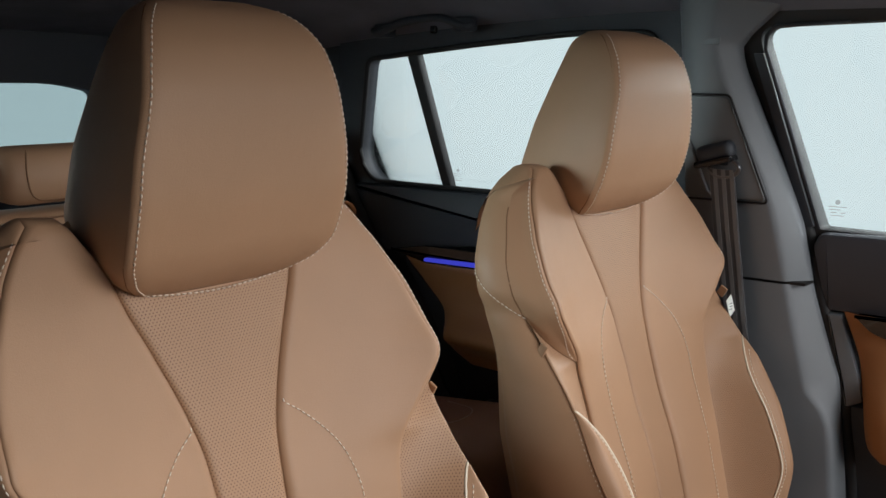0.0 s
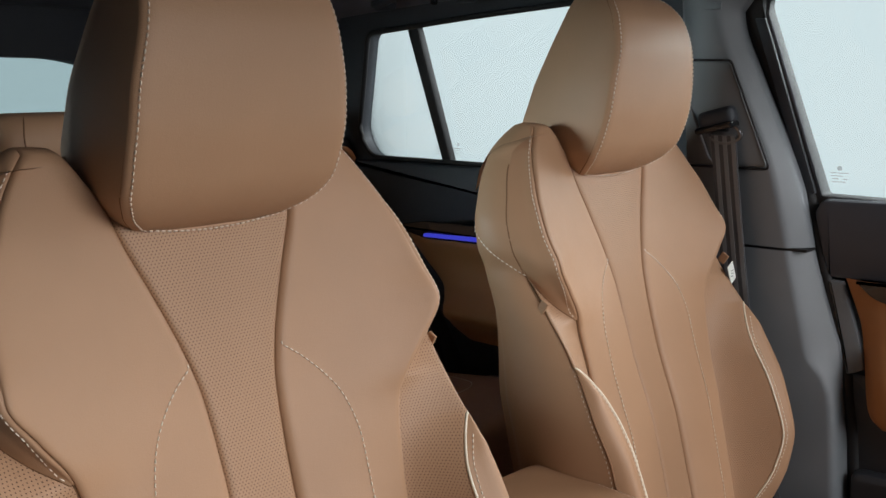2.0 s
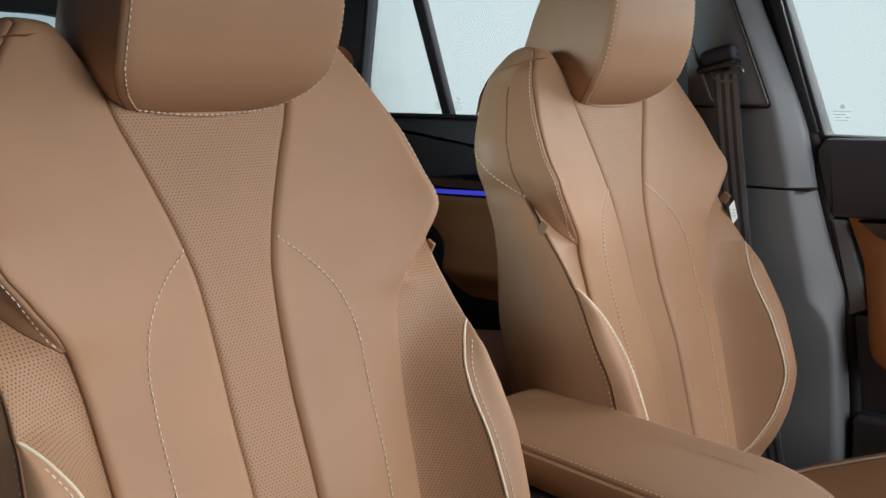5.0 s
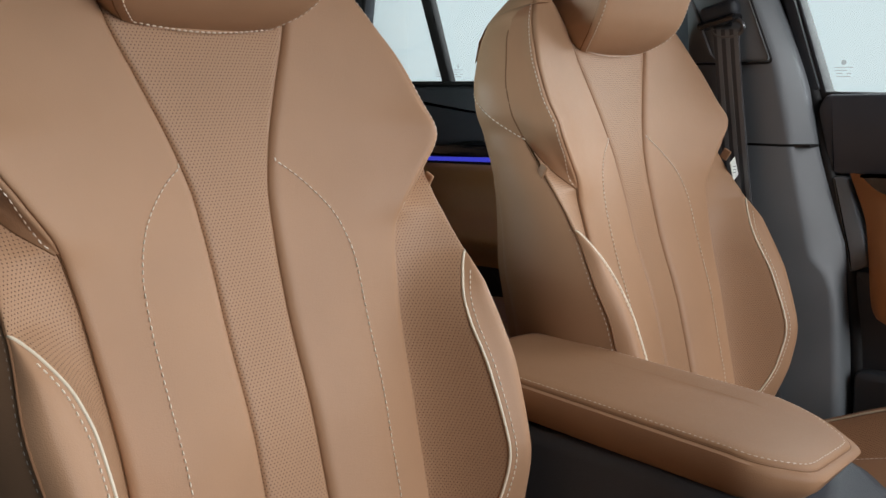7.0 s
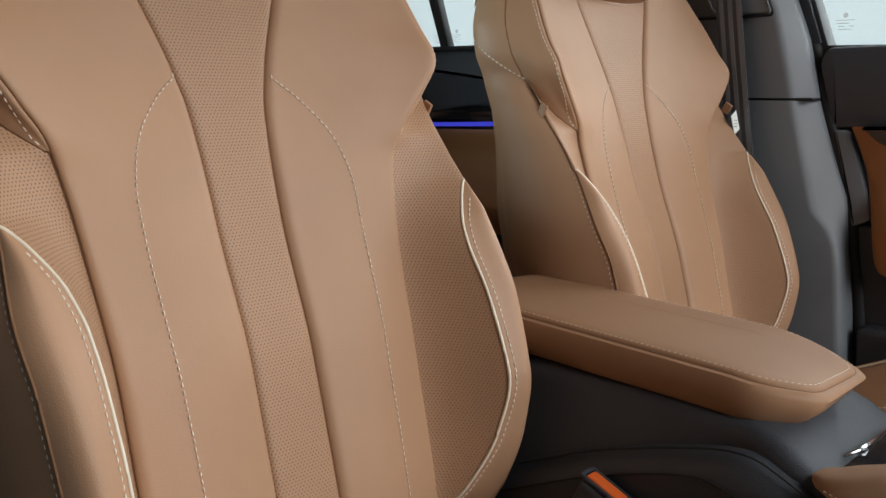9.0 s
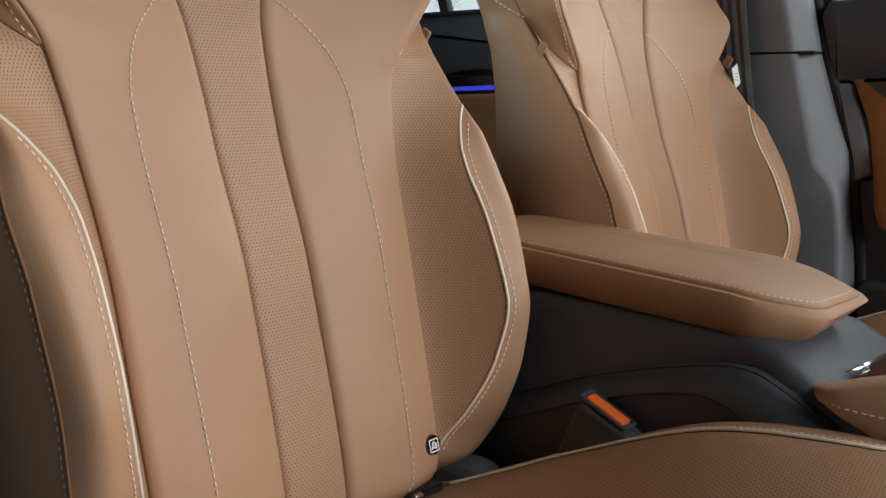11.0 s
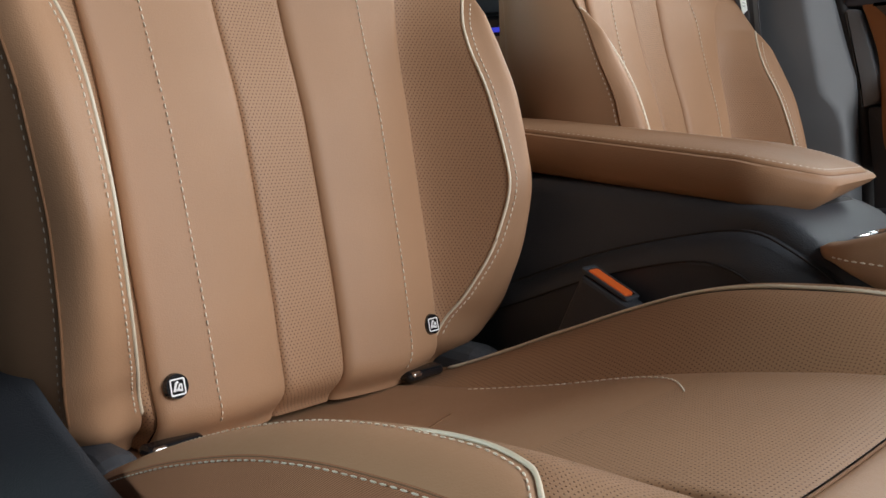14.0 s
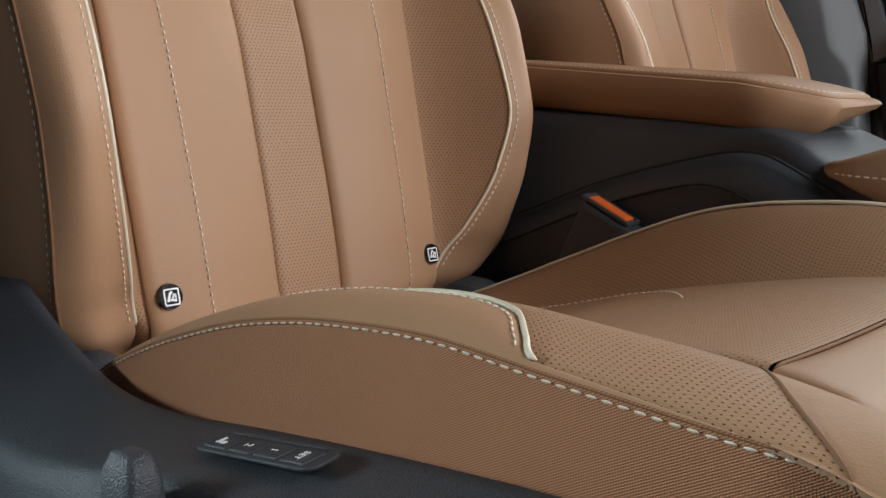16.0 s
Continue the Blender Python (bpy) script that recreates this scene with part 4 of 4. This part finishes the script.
# ---------------------------------------------------------------- far front door
front_door = holder("front_door", "front car door with charcoal upper trim and tan panel, closed", "car door")
opening = rounded([(-0.145, 0.862), (-0.92, 0.850), (-0.62, 1.19), (-0.35, 1.205), (-0.045, 1.203)], [0.006, 0.02, 0.05, 0.05, 0.035])
part("window_frame", tilted(plate("window_frame", [(-0.105, 0.83), (-0.99, 0.82), (-0.66, 1.28), (0.02, 1.28), (-0.015, 1.16)], 0.05, rubber, 0.004, opening), 1.115, 0.2), front_door, "black window frame and seal")
part("run_channel", tilted(tube("run_channel", [Vector((-0.004, a, b)) for a, b in ((-0.147, 0.862), (-0.10, 1.03), (-0.062, 1.165), (-0.064, 1.188), (-0.080, 1.203), (-0.2, 1.206))], 0.004, soft_black, 8), 1.115, 0.2), front_door)
part("frame_cover", tilted(plate("frame_cover", [(-0.120, 0.862), (-0.138, 0.866), (-0.058, 1.16), (-0.040, 1.16)], 0.02, soft_black, 0.002), 1.108, 0.2), front_door, "black frame cover")
pane = part("pane", tilted(plate("pane", [(-0.10, 0.84), (-0.98, 0.83), (-0.64, 1.24), (-0.01, 1.24)], 0.004, glass, 0), 1.14, 0.2), front_door, "clear window glass")
pane.visible_shadow = False
part("belt_trim", tilted(plate("belt_trim", rounded([(-0.168, 0.724), (-0.140, 0.834), (-0.152, 0.858), (-0.90, 0.872), (-0.90, 0.745)], [0.006, 0.010, 0.012, 0.02, 0.02], 6), 0.06, door_plastic, 0.010), 1.095), front_door, "charcoal soft upper door trim")
part("edge_strip", tilted(plate("edge_strip", rounded([(-0.172, 0.722), (-0.198, 0.722), (-0.232, 0.625), (-0.243, 0.575), (-0.212, 0.560), (-0.205, 0.60)], 0.008), 0.05, pillar_mat, 0.006), 1.092), front_door, "grey plastic edge strip")
part("lower_edge", tilted(plate("lower_edge", rounded([(-0.212, 0.565), (-0.90, 0.565), (-0.90, 0.05), (-0.245, 0.05), (-0.232, 0.42)], 0.012), 0.05, soft_black, 0.008), 1.100), front_door, "black lower door panel")
rows = []
for z in spread(0.478, 0.728, 26):
    front = spl(z, [(0.478, -0.285), (0.485, -0.262), (0.51, -0.250), (0.58, -0.241), (0.645, -0.232), (0.70, -0.212), (0.728, -0.200)])
    b = 0.030 * (1 - sstep(0.56, 0.64, z))
    rows.append([(1.100 - (b + 0.012) * sstep(0, 0.03, front - y) * (1 - 0.6 * (1 - sstep(0.478, 0.492, z))), y, z) for y in spread(front, -0.90, 24)])
part("door_card", grid("door_card", rows, tan_trim), front_door, "tan padded door card")
part("pull_recess", tilted(plate("pull_recess", rounded([(-0.222, 0.727), (-0.250, 0.702), (-0.275, 0.694), (-0.50, 0.690), (-0.55, 0.735)], [0.002, 0.012, 0.012, 0.02, 0.01]), 0.02, gloss_black, 0.004), 1.079), front_door, "gloss black pull recess")
# Plate added to block light leaking in between the door panels.
part("door_shell", tilted(plate("door_shell", [(-0.155, 0.06), (-0.92, 0.06), (-0.92, 0.858), (-0.135, 0.858), (-0.16, 0.72)], 0.03, soft_black, 0.003), 1.150), front_door, "black backing plate added inside the door")
part("door_bin", tilted(plate("door_bin", rounded([(-0.235, 0.40), (-0.90, 0.42), (-0.90, 0.15), (-0.245, 0.15)], 0.02), 0.05, plastic, 0.012), 1.075), front_door, "charcoal door bin")
thing("door_gap_seal", tube("door_gap_seal", smooth_path([(1.115, -0.03, 1.16), (1.12, -0.075, 1.0), (1.115, -0.135, 0.83), (1.105, -0.165, 0.73), (1.105, -0.205, 0.60), (1.105, -0.217, 0.52), (1.105, -0.234, 0.40), (1.105, -0.25, 0.10)], 60), 0.012, rubber, 8), "black rubber seal in the door gap", "door seal")

# ---------------------------------------------------------------- grab handle on the headliner
grab = holder("grab_handle", "black folded grab handle under the roof rail", "grab handle")
part("grip", tube("grip", smooth_path([(0.985, 0.80, 1.235), (0.972, 0.785, 1.222), (0.966, 0.70, 1.240), (0.966, 0.60, 1.245), (0.972, 0.535, 1.225), (0.985, 0.522, 1.235)], 36), 0.012, soft_black, 10, 0.7), grab, "black moulded grip")
for y, z in ((0.775, 1.218), (0.545, 1.222)):
    part("hinge_mount", box("hinge_mount", (0.03, 0.050, 0.030), soft_black, (0.985, y, z + 0.008), 0.009, 3), grab)
part("coat_hook", box("coat_hook", (0.012, 0.014, 0.016), gloss_black, (0.968, 0.615, 1.222), 0.004, 2), grab)
lamp_cover = thing("roof_switch", box("roof_switch", (0.10, 0.06, 0.006), soft_black, (0.80, -0.14, 1.262), 0.003), "small black cover in the headliner", "roof cover")

# ---------------------------------------------------------------- rear seat
rear_seat = holder("rear_seat", "tan leather rear bench seat with head restraints", "rear seat")


def pad(name, x0, x1, profile, mat, round_x=0.03, n=20):
    """A cushion of one (y, z) section, rounded off towards both ends."""
    rings = []
    cy = sum(p[0] for p in profile) / len(profile)
    cz = sum(p[1] for p in profile) / len(profile)
    for t in spread(0, 1, n):
        d = min(t, 1 - t) * (x1 - x0)
        k = 1.0 if d >= round_x else math.sqrt(max(0.0, 1 - (1 - d / round_x) ** 2)) * 0.35 + 0.65
        rings.append([(x0 + (x1 - x0) * t, cy + (y - cy) * k, cz + (z - cz) * k) for y, z in profile])
    return loft(name, rings, mat)


back_prof = rounded([(0.93, 0.40), (1.04, 0.40), (1.15, 0.86), (1.09, 0.885), (1.02, 0.875)], 0.03)
part("backrest", pad("backrest", 0.08, 0.80, back_prof, leather), rear_seat, "tan leather backrest")
part("outer_backrest", pad("outer_backrest", 0.805, 1.06, rounded([(0.86, 0.40), (1.04, 0.40), (1.13, 0.84), (1.06, 0.87), (0.98, 0.85)], 0.03), leather, 0.05), rear_seat, "tan leather side bolster of the bench")
part("near_backrest", pad("near_backrest", -0.32, 0.075, back_prof, leather), rear_seat)
part("cushion", pad("cushion", -0.30, 0.74, rounded([(0.36, 0.24), (0.36, 0.405), (0.46, 0.425), (0.95, 0.37), (0.95, 0.24)], 0.04), leather), rear_seat, "tan leather bench cushion")
part("outer_cushion", pad("outer_cushion", 0.745, 1.06, rounded([(0.34, 0.24), (0.34, 0.415), (0.46, 0.435), (0.92, 0.375), (0.92, 0.24)], 0.04), leather, 0.05), rear_seat)
part("stitching", stitches("stitching", smooth_path([(0.80, 0.50, 0.434), (0.88, 0.47, 0.437), (0.95, 0.50, 0.434), (0.985, 0.60, 0.420)], 50), thread), rear_seat)
for x in (0.345, -0.14, 0.83):
    rest = part("head_restraint", pad("head_restraint", x - 0.125, x + 0.125, rounded([(0.985, 0.895), (1.075, 0.90), (1.085, 0.985), (1.045, 1.008), (0.985, 0.998), (0.968, 0.945)], 0.025), leather, 0.04, 24), rear_seat, "tan leather head restraint")
    part("seam", tube("seam", smooth_path([(x - 0.085, 0.972, 1.000), (x - 0.090, 0.962, 0.95), (x - 0.075, 0.968, 0.912), (x - 0.03, 0.970, 0.905), (x + 0.09, 0.970, 0.905)], 40), 0.0016, crease, 6), rest)
part("seam", tube("seam", smooth_path([(0.19, 1.012, 0.85), (0.215, 1.006, 0.862), (0.30, 1.004, 0.868), (0.45, 1.004, 0.868)], 30), 0.002, crease, 6), rear_seat)

# ---------------------------------------------------------------- centre console and armrest
console = holder("centre_console", "charcoal centre console between the front seats", "console")
rows = []
for y in spread(0.12, -0.66, 44):
    top = spl(-y, [(-0.12, 0.478), (0.10, 0.492), (0.30, 0.486), (0.41, 0.478), (0.44, 0.470), (0.46, 0.456), (0.485, 0.444), (0.66, 0.442)])
    half = spl(-y, [(-0.12, 0.092), (0.36, 0.092), (0.46, 0.108), (0.66, 0.110)])
    ring = []
    for u in spread(-1, 1, 16):
        ring.append((0.382 + half * u, y, top - 0.006 * abs(u) ** 8))
    side = [(0.118, 0.04), (0.118, 0.34), (half + 0.018, 0.40), (half + 0.004, top - 0.020)]
    rows.append([(0.382 - w, y, z) for w, z in side] + ring + [(0.382 + w, y, z) for w, z in reversed(side)])
part("console_body", grid("console_body", rows, plastic), console, "charcoal soft-touch console body")
rows = []
for y in spread(0.02, -0.70, 50):
    top = spl(-y, [(-0.02, 0.33), (0.10, 0.362), (0.15, 0.377), (0.25, 0.418), (0.342, 0.445), (0.405, 0.456), (0.45, 0.442), (0.55, 0.385), (0.70, 0.29)])
    rows.append([(0.274, y, top + 0.001), (0.268, y, top), (0.258, y, top - 0.009), (0.2505, y, top - 0.022), (0.249, y, top - 0.034), (0.248, y, top - 0.12), (0.247, y, 0.05)])
part("side_band", grid("side_band", rows, plastic, flip=False), console, "charcoal raised lower side panel")
rows = [[(0.2485, y, spl(-y, [(-0.02, 0.30), (0.10, 0.340), (0.15, 0.352), (0.25, 0.394), (0.342, 0.422), (0.39, 0.424), (0.44, 0.400), (0.55, 0.330), (0.70, 0.24)]) - d) for d in (0.0, 0.001, 0.06, 0.20)] for y in spread(0.0, -0.68, 40)]
part("side_inlay", grid("side_inlay", rows, soft_black), console, "black side inlay")
for pts in ([(0.2475, -0.02, 0.302), (0.2475, -0.15, 0.353), (0.2475, -0.25, 0.395), (0.2475, -0.342, 0.423), (0.2475, -0.39, 0.425), (0.2475, -0.44, 0.401), (0.2475, -0.55, 0.331)], [(0.2575, -0.15, 0.3785), (0.2575, -0.25, 0.4195), (0.2575, -0.342, 0.4465), (0.2575, -0.405, 0.4575), (0.2575, -0.45, 0.4435), (0.2575, -0.55, 0.3865)]):
    part("trim_gap", tube("trim_gap", smooth_path(pts, 50), 0.0011, rubber, 6), console)
part("deck", box("deck", (0.15, 0.26, 0.010), gloss_black, (0.385, -0.61, 0.446), 0.004, 2), console, "gloss black console deck")
part("shifter", box("shifter", (0.030, 0.060, 0.018), chrome, (0.42, -0.535, 0.457), 0.006, 3), console, "chrome gear selector")
part("deck_trim", tube("deck_trim", [(0.33, -0.475, 0.452), (0.36, -0.482, 0.453), (0.44, -0.482, 0.453)], 0.0028, chrome, 8), console, "chrome trim line")
rows = []
for q in spread(0.464, 0.72, 30):
    c, h = 0.4455 - 0.06 * (q - 0.467), min(0.030, 0.007 * math.sqrt(min(1.0, (q - 0.4635) / 0.008)) + 0.40 * max(0.0, q - 0.477))
    w = 0.030 * math.sqrt(min(1.0, (q - 0.4635) / 0.035)) + 0.001
    rows.append([(0.282 + w * math.copysign(abs(math.cos(a)) ** 0.6, math.cos(a)), -q, c + h * math.copysign(abs(math.sin(a)) ** 0.6, math.sin(a))) for a in spread(0, 2 * math.pi, 24)[:-1]])
knee = part("knee_pad", loft("knee_pad", rows, leather), console, "tan leather knee pad")
part("stitching", stitches("stitching", [Vector((0.2808 - 0.030 * math.sqrt(min(1.0, (q - 0.4635) / 0.035)), -q, 0.4435 - 0.03 * (q - 0.465))) for q in spread(0.482, 0.70, 50)], thread), knee)

armrest = holder("armrest", "tan stitched leather armrest lid on the centre console", "armrest")


def arm_outline(k=0.0):
    """Plan of the lid; k draws it in."""
    pts = [(0.287 + k, -0.02), (0.287 + k, -0.408 + 0.5 * k), (0.330 + 0.5 * k, -0.455 + k), (0.440 - 0.5 * k, -0.459 + k), (0.487 - k, -0.385 + 0.4 * k), (0.487 - k, -0.02)]
    return rounded(pts, [0.03, 0.030, 0.016, 0.016, 0.06, 0.03], 6)


def arm_z(y):
    return spl(-y, [(0.0, 0.544), (0.142, 0.538), (0.252, 0.533), (0.347, 0.523), (0.42, 0.511), (0.45, 0.504), (0.48, 0.498)])


rings = []
for k, dz in ((0.030, -0.044), (0.014, -0.0435), (0.007, -0.040), (0.003, -0.033), (0.0, -0.020), (0.0005, -0.008), (0.003, -0.002), (0.009, -0.0006)):
    rings.append([(x, y + 0.75 * max(0, -0.012 - dz) * sstep(0.36, 0.455, -y), arm_z(y) + dz * (1 - 0.62 * sstep(0.36, 0.45, -y) * sstep(0.30, 0.44, x))) for x, y in arm_outline(k)])
part("armrest_side", loft("armrest_side", rings, lid_leather), armrest, "smooth tan leather side")
rings = []
for k, dz in ((0.0095, -0.004), (0.0095, 0.0), (0.011, 0.002), (0.015, 0.0034), (0.03, 0.0045), (0.06, 0.0055)):
    rings.append([(x, y, arm_z(y) + dz) for x, y in arm_outline(k)])
part("armrest_top", loft("armrest_top", rings, lid_leather), armrest, "smooth tan leather top panel")
line = [Vector((x, y, arm_z(y) + 0.0031)) for x, y in arm_outline(0.0150)]
part("stitching", stitches("stitching", even([p for p in line if p.y < -0.03], 240), soft_thread, 0.0044, 0.0018, 0.0006), armrest)
groove = [Vector((x, y, arm_z(y) - 0.0008)) for x, y in arm_outline(0.0092)]
part("seam", tube("seam", [p for p in groove if p.y < -0.03], 0.0010, crease, 6), armrest)
# Black block that fills the space under the lid's front.
part("latch", box("latch", (0.120, 0.050, 0.018), rubber, (0.398, -0.405, 0.468), 0.006, 3), armrest, "black block under the lid")

# ---------------------------------------------------------------- belt buckles
for x0, tag in ((0.228, "black belt buckle with orange button beside the console"), (0.515, "black belt buckle with orange button in the far seat gap")):
    buckle = holder("belt_buckle", tag, "belt buckle", (x0, -0.281, 0.380), "belt buckles")
    tilt = Matrix.Rotation(radians(24), 4, "X")
    part("buckle_body", box("buckle_body", (0.028, 0.066, 0.070), soft_black, (0, 0.002, -0.018), 0.006, 3, tilt), buckle, "black plastic buckle body")
    part("release_button", box("release_button", (0.016, 0.046, 0.006), orange, (0, 0.0, 0.0), 0.002, 2, tilt @ Matrix.Translation((0, 0.002, 0.0195))), buckle, "orange release button")
    part("rim", plate("rim", rounded([(-0.012, -0.027), (0.012, -0.027), (0.012, 0.031), (-0.012, 0.031)], 0.004), 0.004, plastic, 0.001, rounded([(-0.009, -0.023), (0.009, -0.023), (0.009, 0.027), (-0.009, 0.027)], 0.003), "z"), buckle)
    buckle.children[-1].matrix_local = tilt @ Matrix.Translation((0, 0, 0.018))
    part("stalk", box("stalk", (0.014, 0.035, 0.16), soft_black, (0, 0.02, -0.10), 0.004, 2), buckle, "black buckle stalk")

# ---------------------------------------------------------------- seat side trim by the doorway
trim = holder("seat_side_trim", "charcoal seat base trim with memory switches", "seat trim")
rows = []
for q in spread(-0.06, 0.78, 64):
    xi = spl(q, [(-0.06, -0.238), (0.10, -0.252), (0.25, -0.272), (0.35, -0.284), (0.60, -0.280), (0.78, -0.27)])
    zt = spl(q, [(-0.06, 0.40), (0.10, 0.378), (0.20, 0.352), (0.29, 0.338), (0.36, 0.341), (0.43, 0.350), (0.50, 0.358), (0.60, 0.366), (0.78, 0.372)])
    scoop = spl(q, [(-0.06, 0.060), (0.15, 0.046), (0.28, 0.022), (0.40, 0.009), (0.78, 0.006)])
    w = spl(q, [(-0.06, 0.072), (0.15, 0.064), (0.30, 0.052), (0.45, 0.047), (0.78, 0.045)])
    row = [(xi + 0.012, -q, zt - 0.09), (xi + 0.004, -q, zt - 0.008), (xi, -q, zt)]
    for t in spread(0, 1, 8)[1:]:
        row.append((xi - w * t, -q, zt - 0.002 - scoop * t**1.2))
    zl = row[-1][2]
    row += [(xi - w - 0.006, -q, zl - 0.004), (xi - w - 0.010, -q, zl - 0.014), (xi - w - 0.014, -q, zl - 0.06), (xi - w - 0.012, -q, 0.16)]
    rows.append(row)
part("trim_shell", grid("trim_shell", rows, plastic, flip=True), trim, "charcoal grained plastic shell")
pad_ob = holder("memory_switch", "black memory switch panel with four keys on the seat trim", "switch panel", (-0.3030, -0.462, 0.3518))
pad_ob.scale = (0.93, 0.92, 0.8)
slope = Matrix.Rotation(radians(-9.5), 4, "X") @ Matrix.Rotation(radians(-7), 4, "Y")
plate_me = plate("switch_plate", rounded([(-0.0115, -0.045), (0.0115, -0.045), (0.0115, 0.045), (-0.0115, 0.045)], 0.008), 0.0026, soft_black, 0.0012, None, "z")
plate_me.transform(slope)
part("switch_plate", plate_me, pad_ob, "charcoal rounded switch plate")
ridge = plate("switch_ridge", rounded([(0.0075, -0.037), (0.0100, -0.037), (0.0100, 0.037), (0.0075, 0.037)], 0.0014), 0.0015, plastic, 0.0004, None, "z")
ridge.transform(slope @ Matrix.Translation((0, 0, 0.0024)))
part("switch_ridge", ridge, pad_ob)
for i, mark in enumerate(("SET", "1", "2", "")):
    y = -0.030 + 0.0200 * i
    key = box("key", (0.0135, 0.0172, 0.0024), soft_black, (-0.002, y, 0.0026), 0.001, 2)
    key.transform(slope)
    k = part("key", key, pad_ob, "black key with white mark")
    if mark:
        cu = bpy.data.curves.new("key_text", "FONT")
        cu.body, cu.size, cu.extrude, cu.align_x, cu.align_y = mark, 0.0054 if len(mark) > 1 else 0.0068, 0.0002, "CENTER", "CENTER"
        tmp = bpy.data.objects.new("key_text", cu)
        scene.collection.objects.link(tmp)
        me = bpy.data.meshes.new_from_object(tmp.evaluated_get(bpy.context.evaluated_depsgraph_get()))
        bpy.data.objects.remove(tmp)
        me.materials.clear()
        me.materials.append(white_ink)
        me.transform(slope @ Matrix.Translation((-0.002, y, 0.0039)) @ Matrix.Rotation(radians(180), 4, "Z"))
        part("key_text", me, k)
    else:
        for dx, dy, sx, sy in ((0, 0.002, 0.006, 0.002), (-0.002, -0.002, 0.0025, 0.004)):
            me = box("key_symbol", (sx, sy, 0.0005), white_ink, (-0.002 + dx, y + dy, 0.0040), 0)
            me.transform(slope)
            part("key_symbol", me, k)
lever = holder("seat_adjuster", "charcoal seat adjuster knob on the seat trim", "seat control", (-0.352, -0.437, 0.329))
rows = []
for z, k in ((-0.045, 1.0), (-0.02, 1.0), (0.010, 0.97), (0.022, 0.86), (0.029, 0.62), (0.031, 0.3)):
    rows.append([(0.010 * k * math.copysign(abs(math.cos(a)) ** 0.5, math.cos(a)), 0.0145 * k * math.copysign(abs(math.sin(a)) ** 0.5, math.sin(a)), z) for a in spread(0, 2 * math.pi, 28)[:-1]])
part("knob", loft("knob", rows, plastic), lever, "smooth charcoal knob")
part("knob_base", box("knob_base", (0.03, 0.05, 0.06), plastic, (0.005, 0, -0.07), 0.008, 3), lever)
part("mark", box("mark", (0.0008, 0.003, 0.010), white_ink, (-0.0106, 0.012, 0.0), 0.0003, 1), lever)

# ---------------------------------------------------------------- tags on the seats
for seat, sign in ((driver_seat, -1), (passenger_seat, 1)):
    base = Vector(back_point("roll", 1.0, 0.735, sign))
    if sign > 0:
        size, spot, turn = (0.020, 0.0014, 0.036), (base.x + 0.004, base.y - 0.012, base.z + 0.002), Matrix.Rotation(radians(-28), 4, "Y")
        bar, step = (0.010, 0.0004, 0.0012), -0.0009
    else:
        size, spot, turn = (0.0012, 0.018, 0.030), (base.x - 0.006, base.y - 0.006, base.z - 0.002), Matrix.Rotation(radians(32), 4, "X")
        bar, step = (0.0004, 0.010, 0.0012), 0.0
    tagp = part("seat_tag", box("seat_tag", size, paper, spot, 0.0004, 1, turn), seat, "white fabric airbag label")
    for dz in (0.004, -0.001, -0.006):
        part("print_bar", box("print_bar", bar, ink, (spot[0] + (0 if sign > 0 else -0.0008), spot[1] + step, spot[2] + dz), 0), tagp)
    part("tag_loop", box("tag_loop", (0.004, 0.014, 0.018), leather, (base.x + 0.003 * sign, base.y + 0.004, base.z + 0.026), 0.0015, 2, Matrix.Rotation(radians(32), 4, "X")), seat, "tan leather tag loop")
    inner = Vector(back_point("roll", 1.0, 0.762, -sign))
    part("tag_loop", box("tag_loop", (0.004, 0.012, 0.022), leather, (inner.x - 0.001 * sign, inner.y - 0.001, inner.z), 0.0015, 2, Matrix.Rotation(radians(30), 4, "X")), seat, "tan leather tag loop")
